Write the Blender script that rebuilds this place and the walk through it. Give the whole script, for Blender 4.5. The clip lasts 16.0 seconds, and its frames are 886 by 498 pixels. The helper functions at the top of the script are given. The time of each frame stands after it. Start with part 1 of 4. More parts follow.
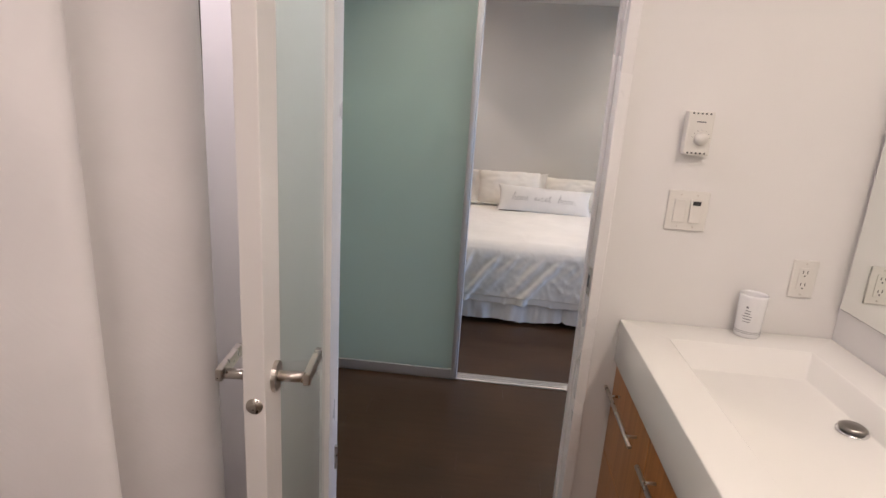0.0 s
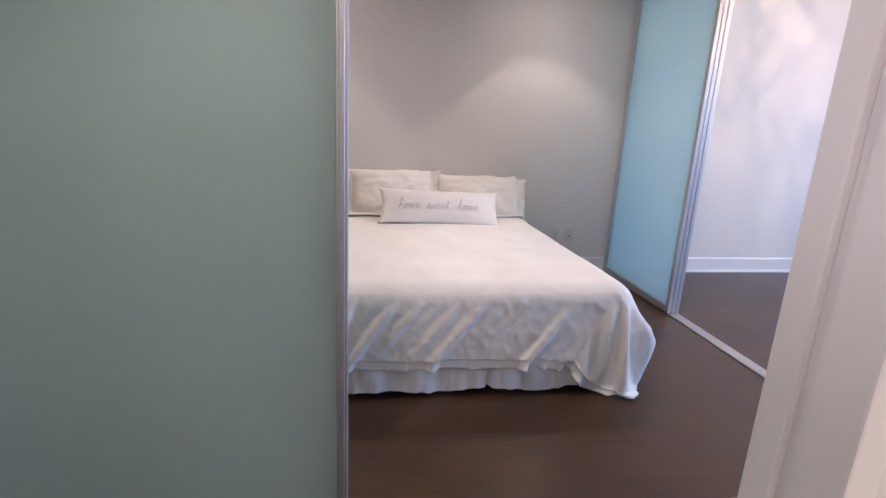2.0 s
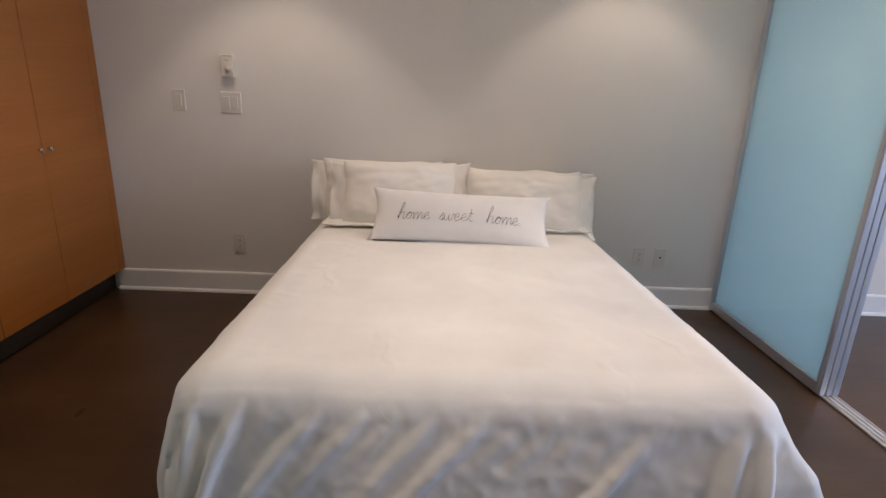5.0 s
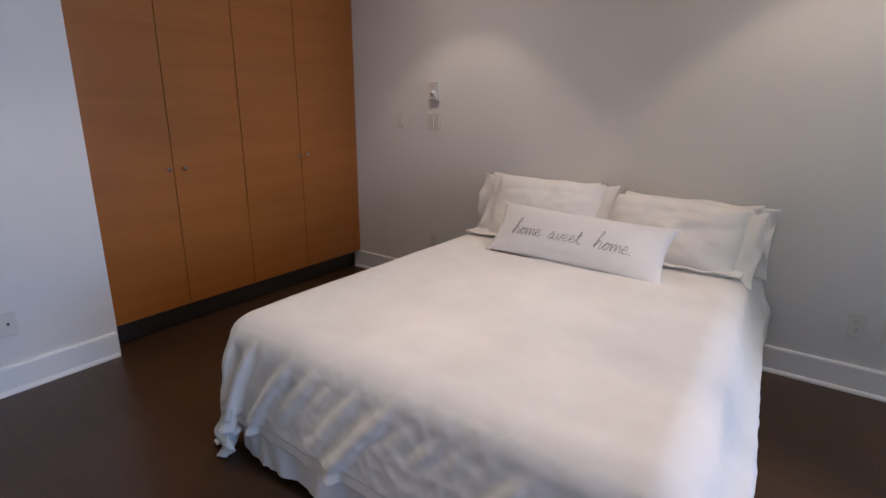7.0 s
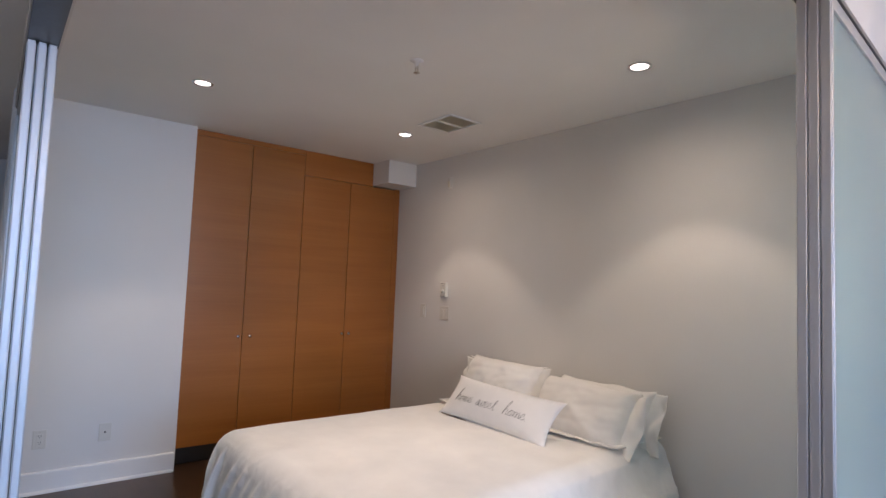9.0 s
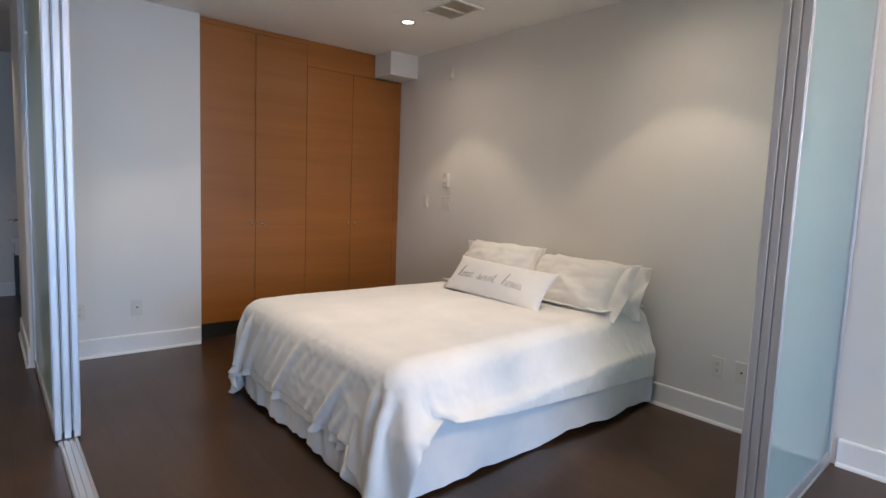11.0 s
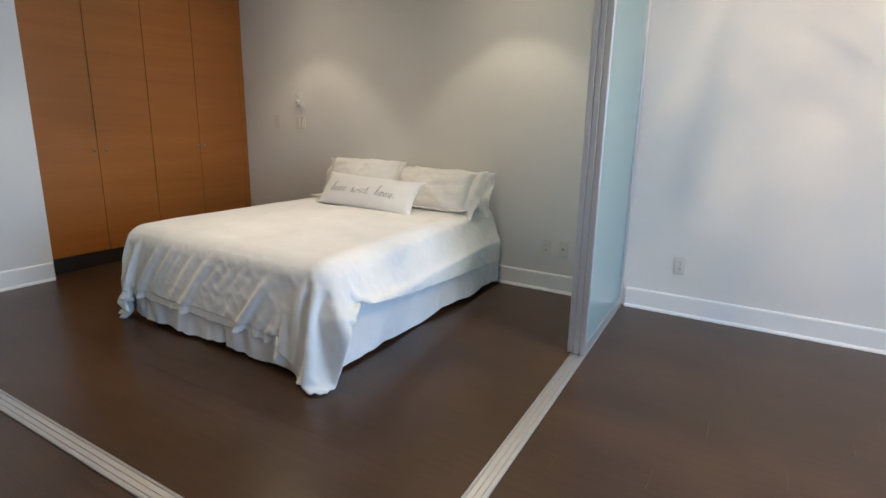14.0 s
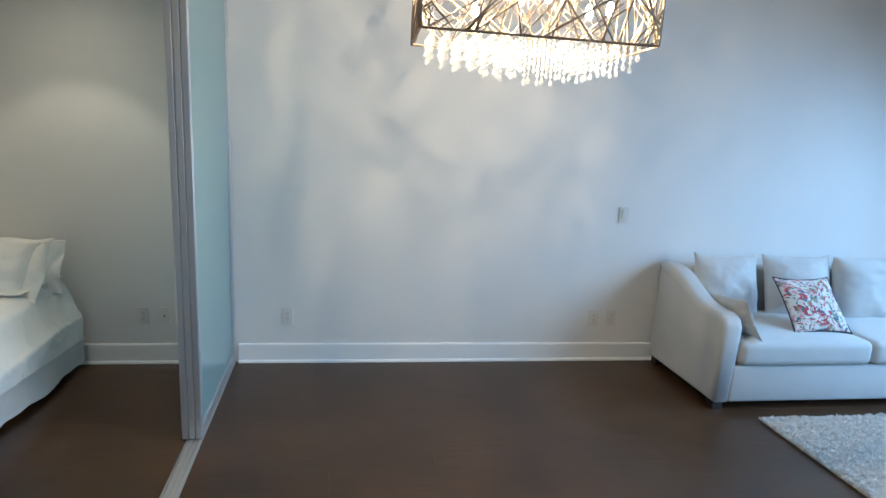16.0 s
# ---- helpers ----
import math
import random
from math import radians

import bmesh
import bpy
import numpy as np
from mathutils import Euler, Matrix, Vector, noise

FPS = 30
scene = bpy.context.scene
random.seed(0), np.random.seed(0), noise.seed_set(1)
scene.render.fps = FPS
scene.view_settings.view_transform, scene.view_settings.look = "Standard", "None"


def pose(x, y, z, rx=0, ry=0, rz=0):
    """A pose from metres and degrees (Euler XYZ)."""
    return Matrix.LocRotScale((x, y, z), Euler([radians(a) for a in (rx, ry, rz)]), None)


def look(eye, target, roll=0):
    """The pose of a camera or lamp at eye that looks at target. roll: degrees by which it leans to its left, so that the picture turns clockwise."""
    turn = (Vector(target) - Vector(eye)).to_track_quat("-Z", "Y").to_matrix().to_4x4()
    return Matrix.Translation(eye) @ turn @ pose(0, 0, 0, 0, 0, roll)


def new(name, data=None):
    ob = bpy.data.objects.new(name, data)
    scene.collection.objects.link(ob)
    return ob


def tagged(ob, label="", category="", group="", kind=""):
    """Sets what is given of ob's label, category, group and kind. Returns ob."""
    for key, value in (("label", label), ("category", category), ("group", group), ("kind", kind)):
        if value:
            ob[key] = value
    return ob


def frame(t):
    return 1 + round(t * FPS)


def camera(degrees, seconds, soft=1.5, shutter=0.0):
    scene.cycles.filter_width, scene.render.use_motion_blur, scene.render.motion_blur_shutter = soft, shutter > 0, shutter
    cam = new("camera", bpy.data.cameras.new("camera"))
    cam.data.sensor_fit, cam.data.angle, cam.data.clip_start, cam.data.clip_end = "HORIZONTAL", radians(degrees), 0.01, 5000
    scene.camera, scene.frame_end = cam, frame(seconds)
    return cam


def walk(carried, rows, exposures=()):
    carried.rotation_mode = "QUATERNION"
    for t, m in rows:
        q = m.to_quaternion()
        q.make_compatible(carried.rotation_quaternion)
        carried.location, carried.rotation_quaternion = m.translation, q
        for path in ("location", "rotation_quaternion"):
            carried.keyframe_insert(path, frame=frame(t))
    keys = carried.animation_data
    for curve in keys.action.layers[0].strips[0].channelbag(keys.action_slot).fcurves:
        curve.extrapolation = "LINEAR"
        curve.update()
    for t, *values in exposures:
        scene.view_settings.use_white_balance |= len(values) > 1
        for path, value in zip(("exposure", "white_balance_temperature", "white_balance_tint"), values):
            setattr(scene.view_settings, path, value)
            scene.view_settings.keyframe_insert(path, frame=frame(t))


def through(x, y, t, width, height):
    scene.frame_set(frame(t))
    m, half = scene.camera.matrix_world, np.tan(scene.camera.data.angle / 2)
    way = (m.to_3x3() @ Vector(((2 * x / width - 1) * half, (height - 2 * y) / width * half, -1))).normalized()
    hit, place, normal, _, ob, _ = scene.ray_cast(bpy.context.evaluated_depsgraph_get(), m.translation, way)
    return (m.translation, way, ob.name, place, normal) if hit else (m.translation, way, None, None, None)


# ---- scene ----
cam = camera(77.6, 16.0)
PATH = [
    (0, (0.8, 0.958, 1.531), (0.648, 2.885, 1.014), 3.8),
    (0.5, (0.783, 1.223, 1.536), (0.929, 3.147, 1.011), 3.5),
    (1, (0.73, 1.579, 1.512), (0.938, 3.493, 0.974), 3.2),
    (1.5, (0.688, 1.957, 1.495), (0.934, 3.865, 0.95), 2.8),
    (2, (0.727, 2.267, 1.485), (1.034, 4.168, 0.94), 2.9),
    (2.5, (0.8, 2.557, 1.491), (1.159, 4.445, 0.939), 3.0),
    (3, (0.783, 2.828, 1.48), (1.19, 4.706, 0.928), 3.0),
    (3.5, (0.883, 3.075, 1.415), (1.31, 4.954, 0.872), 3.0),
    (4, (1.008, 3.225, 1.375), (1.388, 5.114, 0.827), 2.5),
    (4.5, (1.118, 3.385, 1.375), (1.331, 5.281, 0.769), 2.1),
    (4.7, (1.165, 3.45, 1.345), (1.288, 5.357, 0.748), 2.0),
    (6.8, (2.047, 3.618, 1.402), (1.102, 5.275, 0.803), 0.8),
    (7, (2.27, 3.709, 1.369), (1.139, 5.262, 0.815), 0.3),
    (7.5, (2.70, 3.79, 1.37), (1.266, 5.129, 0.99), 0.35),
    (8, (3.02, 3.785, 1.408), (1.48, 5.058, 1.318), 1.2),
    (8.2, (3.173, 3.791, 1.423), (1.612, 5.04, 1.461), 1.5),
    (10.3, (3.802, 3.628, 1.269), (2.266, 4.9, 1.425), 2.8),
    (10.5, (3.798, 3.615, 1.249), (2.261, 4.894, 1.3), 2.6),
    (11, (3.756, 3.584, 1.244), (2.228, 4.859, 1.044), 2.2),
    (11.5, (3.663, 3.457, 1.26), (2.159, 4.743, 0.969), 1.2),
    (12, (3.707, 3.241, 1.292), (2.228, 4.55, 0.98), 0.3),
    (12.5, (3.736, 3.036, 1.307), (2.34, 4.433, 0.998), 0.5),
    (13, (3.772, 2.989, 1.302), (2.475, 4.474, 0.968), 0.6),
    (13.5, (3.794, 2.987, 1.272), (2.607, 4.55, 0.889), 0.8),
    (14, (3.819, 2.977, 1.251), (2.815, 4.642, 0.781), 1.2),
    (14.5, (3.846, 2.92, 1.335), (3.146, 4.711, 0.787), 1.7),
    (14.7, (3.862, 2.927, 1.322), (3.296, 4.768, 0.786), 2.2),
    (15, (3.886, 2.972, 1.38), (3.513, 4.858, 0.83), 2.3),
    (15.5, (3.864, 2.977, 1.467), (3.848, 4.906, 0.942), 2.7),
    (16, (3.834, 3.034, 1.561), (4.13, 4.974, 1.175), 3.0),
]
EXPOSURES = [(0, 0.05, 6000, 20), (0.5, -0.05, 6300, 25), (1, -0.05, 6250, 25), (2, 0.10, 5850, 27), (2.5, 0.06, 5650, 24), (3.5, -0.12, 5850, 16), (4.5, -0.08, 6300, 20), (7, -0.33, 5900, 24), (8, -0.24, 6150, 24), (10.5, -0.03, 6250, 18), (12.5, -0.03, 6450, 15), (14.5, -0.03, 6050, 9), (15, -0.08, 5850, 7), (15.5, -0.12, 5850, 6), (16, -0.38, 5750, 3)]
walk(cam, [(t, look(eye, target, roll)) for t, eye, target, roll in PATH], EXPOSURES)

# ---- world, lamps ----
world = bpy.data.worlds.new("world")
scene.world = world
world.use_nodes = True
wn = world.node_tree.nodes
sky = wn.new("ShaderNodeTexSky")
sky.sky_type, sky.sun_disc = "NISHITA", False
sky.sun_elevation, sky.sun_rotation = radians(38), radians(160)
wn["Background"].inputs[1].default_value = 0.1
world.node_tree.links.new(sky.outputs[0], wn["Background"].inputs[0])


def lamp(name, kind, m, power, colour):
    data = bpy.data.lights.new(name, kind)
    data.energy, data.color = power, colour
    ob = new(name, data)
    ob.matrix_world = m
    return ob


WARM = (1.0, 0.83, 0.60)
DAY = (0.38, 0.64, 1.0)
SPOTS = [(0.286, 6.055), (0.311, 4.613), (2.155, 6.13), (2.16, 4.613)]
# the second hall spot is unseen, added as fill for the glass panels
HALLSPOTS = [(-1.9, 3.35), (0.55, 3.27)]
BULBS = [(4.10, 5.02, 2.09), (4.23, 5.15, 2.03), (4.37, 5.04, 2.06), (4.50, 5.14, 2.10), (4.62, 5.03, 2.03), (4.74, 5.13, 2.07)]
for sx, sy in SPOTS:
    # the beam of the reflector, and the spill round it
    ob = lamp("downlight_bulb", "SPOT", pose(sx, sy, 2.485), 22 if sy > 5 else 24 if sx < 1 else 29, WARM)
    ob.data.spot_size, ob.data.spot_blend, ob.data.shadow_soft_size = radians(88), 0.30, 0.025
    ob = lamp("downlight_spill", "SPOT", pose(sx, sy, 2.485), 16 if sy > 5 else 5 if sx < 1 else 9, WARM)
    ob.data.spot_size, ob.data.spot_blend, ob.data.shadow_soft_size = radians(170), 1.0, 0.03
# daylight in the living room's window
ob = lamp("window_daylight", "AREA", pose(8.64, 4.10, 1.65, 54, 0, 90), 205, DAY)
ob.data.shape, ob.data.size, ob.data.size_y = "RECTANGLE", 4.1, 1.9
ob.data.spread = radians(140)
# bathroom: the vanity light, then two unseen fill lamps added under the ceiling
ob = lamp("vanity_bulb", "AREA", pose(1.62, 1.45, 2.42), 11, (1.0, 0.84, 0.64))
ob.data.shape, ob.data.size, ob.data.size_y = "RECTANGLE", 0.12, 0.9
# unseen fill, added to brighten the front of the curtain
ob = lamp("bath_fill", "AREA", pose(0.75, 0.7, 2.48), 12, (1.0, 0.84, 0.68))
ob.data.shape, ob.data.size, ob.data.size_y = "RECTANGLE", 0.3, 0.3
# unseen fill, added to brighten the wall past the curtain
ob = lamp("shower_fill", "AREA", pose(-0.1, 2.2, 2.48), 10.5, (1.0, 0.86, 0.84))
ob.data.shape, ob.data.size, ob.data.size_y = "RECTANGLE", 0.15, 0.15
# hall downlight, and an unseen second one added to brighten glass and floor
for hx, hy in HALLSPOTS:
    ob = lamp("hall_bulb_and_fill", "SPOT", pose(hx, hy, 2.485), 16 if hx < 0 else 28, WARM)
    ob.data.spot_size, ob.data.spot_blend, ob.data.shadow_soft_size = radians(120), 0.5, 0.04
# bulbs in the chandelier
for bx, by, bz in BULBS:
    ob = lamp("chandelier_bulb", "POINT", pose(bx, by, bz - 0.032), 15.5, (1.0, 0.74, 0.46))
    ob.data.shadow_soft_size = 0.0062

# ---- small tools ----
def bm_box(x0, x1, y0, y1, z0, z1, bevel=0.0, bm=None, seg=2):
    b = bmesh.new()
    bmesh.ops.create_cube(b, size=1.0)
    for v in b.verts:
        v.co = Vector(((x0 + x1) / 2 + v.co.x * (x1 - x0), (y0 + y1) / 2 + v.co.y * (y1 - y0), (z0 + z1) / 2 + v.co.z * (z1 - z0)))
    if bevel:
        bmesh.ops.bevel(b, geom=b.edges[:], offset=bevel, segments=seg, affect="EDGES", profile=0.5)
    return join_bm(bm, b)


def join_bm(bm, b):
    if bm is None:
        return b
    me = bpy.data.meshes.new("tmp")
    b.to_mesh(me)
    b.free()
    bm.from_mesh(me)
    bpy.data.meshes.remove(me)
    return bm


def bm_rod(p, q, r, r2=None, n=16, bm=None):
    b = bmesh.new()
    p, q = Vector(p), Vector(q)
    m = Matrix.Translation((p + q) / 2) @ (q - p).to_track_quat("Z", "Y").to_matrix().to_4x4()
    bmesh.ops.create_cone(b, cap_ends=True, segments=n, radius1=r, radius2=r if r2 is None else r2, depth=(q - p).length, matrix=m)
    return join_bm(bm, b)


def bm_spin(profile, n=32, centre=(0, 0, 0), bm=None):
    """A turned shape from (radius, height) pairs round the z axis."""
    b = bmesh.new()
    rings = []
    for r, z in profile:
        rings.append([b.verts.new((centre[0] + r * math.cos(2 * math.pi * i / n), centre[1] + r * math.sin(2 * math.pi * i / n), centre[2] + z)) for i in range(n)])
    for a, c in zip(rings, rings[1:]):
        for i in range(n):
            b.faces.new((a[i], a[(i + 1) % n], c[(i + 1) % n], c[i]))
    b.faces.new(rings[0][::-1])
    b.faces.new(rings[-1])
    return join_bm(bm, b)


def bm_grid(nu, nv, f):
    """A sheet of nu x nv points, f(u, v) with u and v from 0 to 1."""
    b = bmesh.new()
    vs = [[b.verts.new(f(i / (nu - 1), j / (nv - 1))) for i in range(nu)] for j in range(nv)]
    for j in range(nv - 1):
        for i in range(nu - 1):
            b.faces.new((vs[j][i], vs[j][i + 1], vs[j + 1][i + 1], vs[j + 1][i]))
    return b


def bm_sweep(profile, p, q, up=Vector((0, 0, 1)), bm=None):
    """A moulding: (out, height) pairs swept from p to q; out is to the left of the way p to q."""
    b = bmesh.new()
    p, q = Vector(p), Vector(q)
    side = up.cross((q - p).normalized())
    a = [b.verts.new(p + side * o + up * h) for o, h in profile]
    c = [b.verts.new(q + side * o + up * h) for o, h in profile]
    n = len(profile)
    for i in range(n):
        b.faces.new((a[i], a[(i + 1) % n], c[(i + 1) % n], c[i]))
    b.faces.new(a[::-1])
    b.faces.new(c)
    bmesh.ops.recalc_face_normals(b, faces=b.faces[:])
    return join_bm(bm, b)


def mesh_of(name, bm, material, smooth=False):
    me = bpy.data.meshes.new(name)
    bmesh.ops.recalc_face_normals(bm, faces=bm.faces[:])
    bm.to_mesh(me)
    bm.free()
    if material:
        me.materials.append(material)
    if smooth:
        me.shade_smooth()
    return me


def part(name, bm, material, parent=None, label="", smooth=False):
    ob = new(name, mesh_of(name, bm, material, smooth))
    if parent:
        ob.parent = parent
    if label:
        tagged(ob, label)
    return ob


def thing(name, label, category, m=None, group=""):
    ob = new(name)
    ob.empty_display_size = 0.1
    if m is not None:
        ob.matrix_world = m
    return tagged(ob, label, category, group)


def structure(name, bm, material, label="", category="", smooth=False):
    return tagged(part(name, bm, material, None, "", smooth), label or name.replace("_", " "), category or name.split("_")[0], "", "structure")


# ---- materials ----
class Mat:
    """A node material with a few short cuts."""

    def __init__(self, name, colour, rough=0.5, metal=0.0, **sockets):
        self.m = bpy.data.materials.new(name)
        self.m.use_nodes = True
        self.t = self.m.node_tree
        self.b = self.t.nodes["Principled BSDF"]
        self.b.inputs["Base Color"].default_value = (*colour, 1)
        self.b.inputs["Roughness"].default_value = rough
        self.b.inputs["Metallic"].default_value = metal
        for key, value in sockets.items():
            self.b.inputs[key.replace("_", " ")].default_value = value

    def node(self, kind, **values):
        n = self.t.nodes.new("ShaderNode" + kind)
        for key, value in values.items():
            n.inputs[key.replace("_", " ")].default_value = value
        return n

    def link(self, a, b):
        self.t.links.new(a, b)

    def coords(self, scale=(1, 1, 1), rot=(0, 0, 0), generated=False):
        c = self.t.nodes.new("ShaderNodeTexCoord")
        m = self.t.nodes.new("ShaderNodeMapping")
        m.inputs["Scale"].default_value = scale
        m.inputs["Rotation"].default_value = rot
        self.link(c.outputs["Object"], m.inputs[0])
        return m.outputs[0]

    def noise(self, scale, detail=4.0, vec=None, rough=0.55):
        n = self.node("TexNoise", Scale=scale, Detail=detail, Roughness=rough)
        self.link(vec if vec is not None else self.coords(), n.inputs["Vector"])
        return n.outputs["Fac"]

    def ramp(self, fac, lo, hi, a=0.3, b=0.7):
        r = self.t.nodes.new("ShaderNodeValToRGB")
        r.color_ramp.elements[0].position, r.color_ramp.elements[1].position = a, b
        r.color_ramp.elements[0].color, r.color_ramp.elements[1].color = (*lo, 1), (*hi, 1)
        self.link(fac, r.inputs[0])
        return r.outputs[0]

    def mix(self, fac, a, b, mode="MIX"):
        n = self.t.nodes.new("ShaderNodeMix")
        n.data_type, n.blend_type = "RGBA", mode
        for sock, value in ((n.inputs[0], fac), (n.inputs[6], a), (n.inputs[7], b)):
            if hasattr(value, "is_linked"):
                self.link(value, sock)
            else:
                sock.default_value = value if isinstance(value, float) else (*value, 1)
        return n.outputs[2]

    def colour(self, sock):
        self.link(sock, self.b.inputs["Base Color"])

    def rough(self, fac, lo, hi):
        m = self.node("MapRange")
        m.inputs[3].default_value, m.inputs[4].default_value = lo, hi
        self.link(fac, m.inputs[0])
        self.link(m.outputs[0], self.b.inputs["Roughness"])

    def creases(self, strength):
        """Thin random creases of slept-in linen."""
        wob = self.node("TexNoise", Scale=2.3, Detail=3.0)
        self.link(self.coords(), wob.inputs["Vector"])
        v = self.node("TexVoronoi", Scale=4.5)
        v.feature = "DISTANCE_TO_EDGE"
        self.link(self.mix(0.45, self.coords((1.0, 0.6, 1.0)), wob.outputs["Color"]), v.inputs["Vector"])
        r = self.ramp(v.outputs["Distance"], (1, 1, 1), (0, 0, 0), 0.0, 0.09)
        gate = self.ramp(self.noise(3.1, 2), (0, 0, 0), (1, 1, 1), 0.46, 0.62)
        self.bump(self.mix(1.0, r, gate, "MULTIPLY"), strength, 0.006)

    def bump(self, fac, strength=0.2, distance=0.002):
        n = self.node("Bump", Strength=strength, Distance=distance)
        self.link(fac, n.inputs["Height"])
        if self.b.inputs["Normal"].is_linked:
            self.link(self.b.inputs["Normal"].links[0].from_socket, n.inputs["Normal"])
        self.link(n.outputs[0], self.b.inputs["Normal"])


def paint(name, colour, rough=0.55, scale=1.0):
    k = Mat(name, colour, rough)
    big = k.noise(0.9 * scale, 3)
    lo, hi = [c * 0.96 for c in colour], [min(c * 1.03, 0.95) for c in colour]
    k.colour(k.ramp(big, lo, hi))
    fine = k.noise(420, 2)
    k.rough(k.noise(3.0, 3), rough - 0.06, rough + 0.08)
    k.bump(fine, 0.12, 0.0006)
    k.bump(k.noise(14, 3), 0.06, 0.003)
    return k.m


WALL = paint("wall_paint", (0.76, 0.745, 0.72))
CEIL = paint("ceiling_paint", (0.87, 0.86, 0.84), 0.7)
TRIM = paint("trim_paint", (0.86, 0.855, 0.84), 0.32)
DOORPAINT = paint("door_paint", (0.82, 0.80, 0.78), 0.28)


def floor_wood():
    k = Mat("dark_floor_wood", (0.03, 0.014, 0.008), 0.3, Specular_IOR_Level=0.42)
    info = k.node("ObjectInfo")
    geo = k.t.nodes.new("ShaderNodeNewGeometry")
    vec = k.coords((1.2, 14, 14))
    add = k.t.nodes.new("ShaderNodeVectorMath")
    k.link(vec, add.inputs[0])
    rnd = k.node("Math")
    rnd.operation = "ADD"
    k.link(info.outputs["Random"], rnd.inputs[0])
    k.link(geo.outputs["Random Per Island"], rnd.inputs[1])
    mul = k.node("Math")
    mul.operation, mul.inputs[1].default_value = "MULTIPLY", 37.0
    k.link(rnd.outputs[0], mul.inputs[0])
    k.link(mul.outputs[0], add.inputs[1])
    grain = k.noise(3.0, 6, add.outputs[0], 0.65)
    base = k.ramp(grain, (0.050, 0.0252, 0.0116), (0.066, 0.0340, 0.0162))
    tone = k.ramp(rnd.outputs[0], (0.97, 0.97, 0.96), (1.03, 1.03, 1.03), 0.1, 1.6)
    where = k.t.nodes.new("ShaderNodeNewGeometry")
    cloud = k.ramp(k.noise(2.2, 2, where.outputs["Position"], 0.5), (0.78, 0.78, 0.77), (1.20, 1.19, 1.15), 0.30, 0.70)
    k.colour(k.mix(1.0, k.mix(1.0, base, tone, "MULTIPLY"), cloud, "MULTIPLY"))
    k.rough(k.noise(1.6, 2, where.outputs["Position"], 0.5), 0.24, 0.37)
    return k.m


FLOORWOOD = floor_wood()
FLOORBASE = Mat("floor_joint", (0.022, 0.011, 0.007), 0.6).m


def veneer(name, dark, light, axis):
    """Wood veneer with its grain along one axis."""
    k = Mat(name, light, 0.33)
    info = k.node("ObjectInfo")
    scale = {"y": (60, 1.1, 60), "z": (60, 60, 1.1)}[axis]
    vec = k.coords(scale)
    add = k.t.nodes.new("ShaderNodeVectorMath")
    k.link(vec, add.inputs[0])
    mul = k.node("Math")
    mul.operation, mul.inputs[1].default_value = "MULTIPLY", 53.0
    k.link(info.outputs["Random"], mul.inputs[0])
    k.link(mul.outputs[0], add.inputs[1])
    fine = k.noise(1.4, 5, add.outputs[0], 0.6)
    soft = k.noise(1.1, 3, k.coords({"y": (2, 0.5, 9), "z": (9, 9, 0.5)}[axis]))
    c1 = k.ramp(fine, dark, light, 0.28, 0.72)
    c2 = k.ramp(soft, (0.91, 0.89, 0.86), (1.06, 1.05, 1.04))
    k.colour(k.mix(1.0, c1, c2, "MULTIPLY"))
    k.rough(soft, 0.26, 0.40)
    k.bump(fine, 0.06, 0.0004)
    return k.m


CLOSETWOOD = veneer("honey_veneer", (0.325, 0.114, 0.0205), (0.365, 0.133, 0.026), "y")
VANITYWOOD = veneer("vanity_veneer", (0.36, 0.15, 0.040), (0.50, 0.22, 0.065), "z")


def metal(name, colour, rough, brushed=None):
    k = Mat(name, colour, rough, 1.0)
    if brushed:
        k.rough(k.noise(3, 4, k.coords(brushed)), max(rough - 0.08, 0.05), rough + 0.10)
    else:
        k.rough(k.noise(40, 3), max(rough - 0.05, 0.03), rough + 0.06)
    return k.m


ALU = metal("anodised_aluminium", (0.66, 0.67, 0.68), 0.50, (60, 60, 1))
ALUFLOOR = metal("track_aluminium", (0.66, 0.66, 0.66), 0.42, (3, 3, 60))
NICKEL = metal("brushed_nickel", (0.60, 0.56, 0.51), 0.28)
CHROME = metal("chrome", (0.75, 0.75, 0.75), 0.10)
DARKMETAL = metal("dark_metal", (0.12, 0.12, 0.12), 0.4)


def gloss_weight(t, base):
    """How much a pane reflects: little face on, all at a glancing view, the same from both sides."""
    lw, pw, ma = t.nodes.new("ShaderNodeLayerWeight"), t.nodes.new("ShaderNodeMath"), t.nodes.new("ShaderNodeMath")
    lw.inputs[0].default_value = 0.5
    pw.operation, pw.inputs[1].default_value = "POWER", 5.0
    ma.operation, ma.inputs[1].default_value, ma.inputs[2].default_value = "MULTIPLY_ADD", 0.8, base
    t.links.new(lw.outputs["Facing"], pw.inputs[0])
    t.links.new(pw.outputs[0], ma.inputs[0])
    return ma.outputs[0]


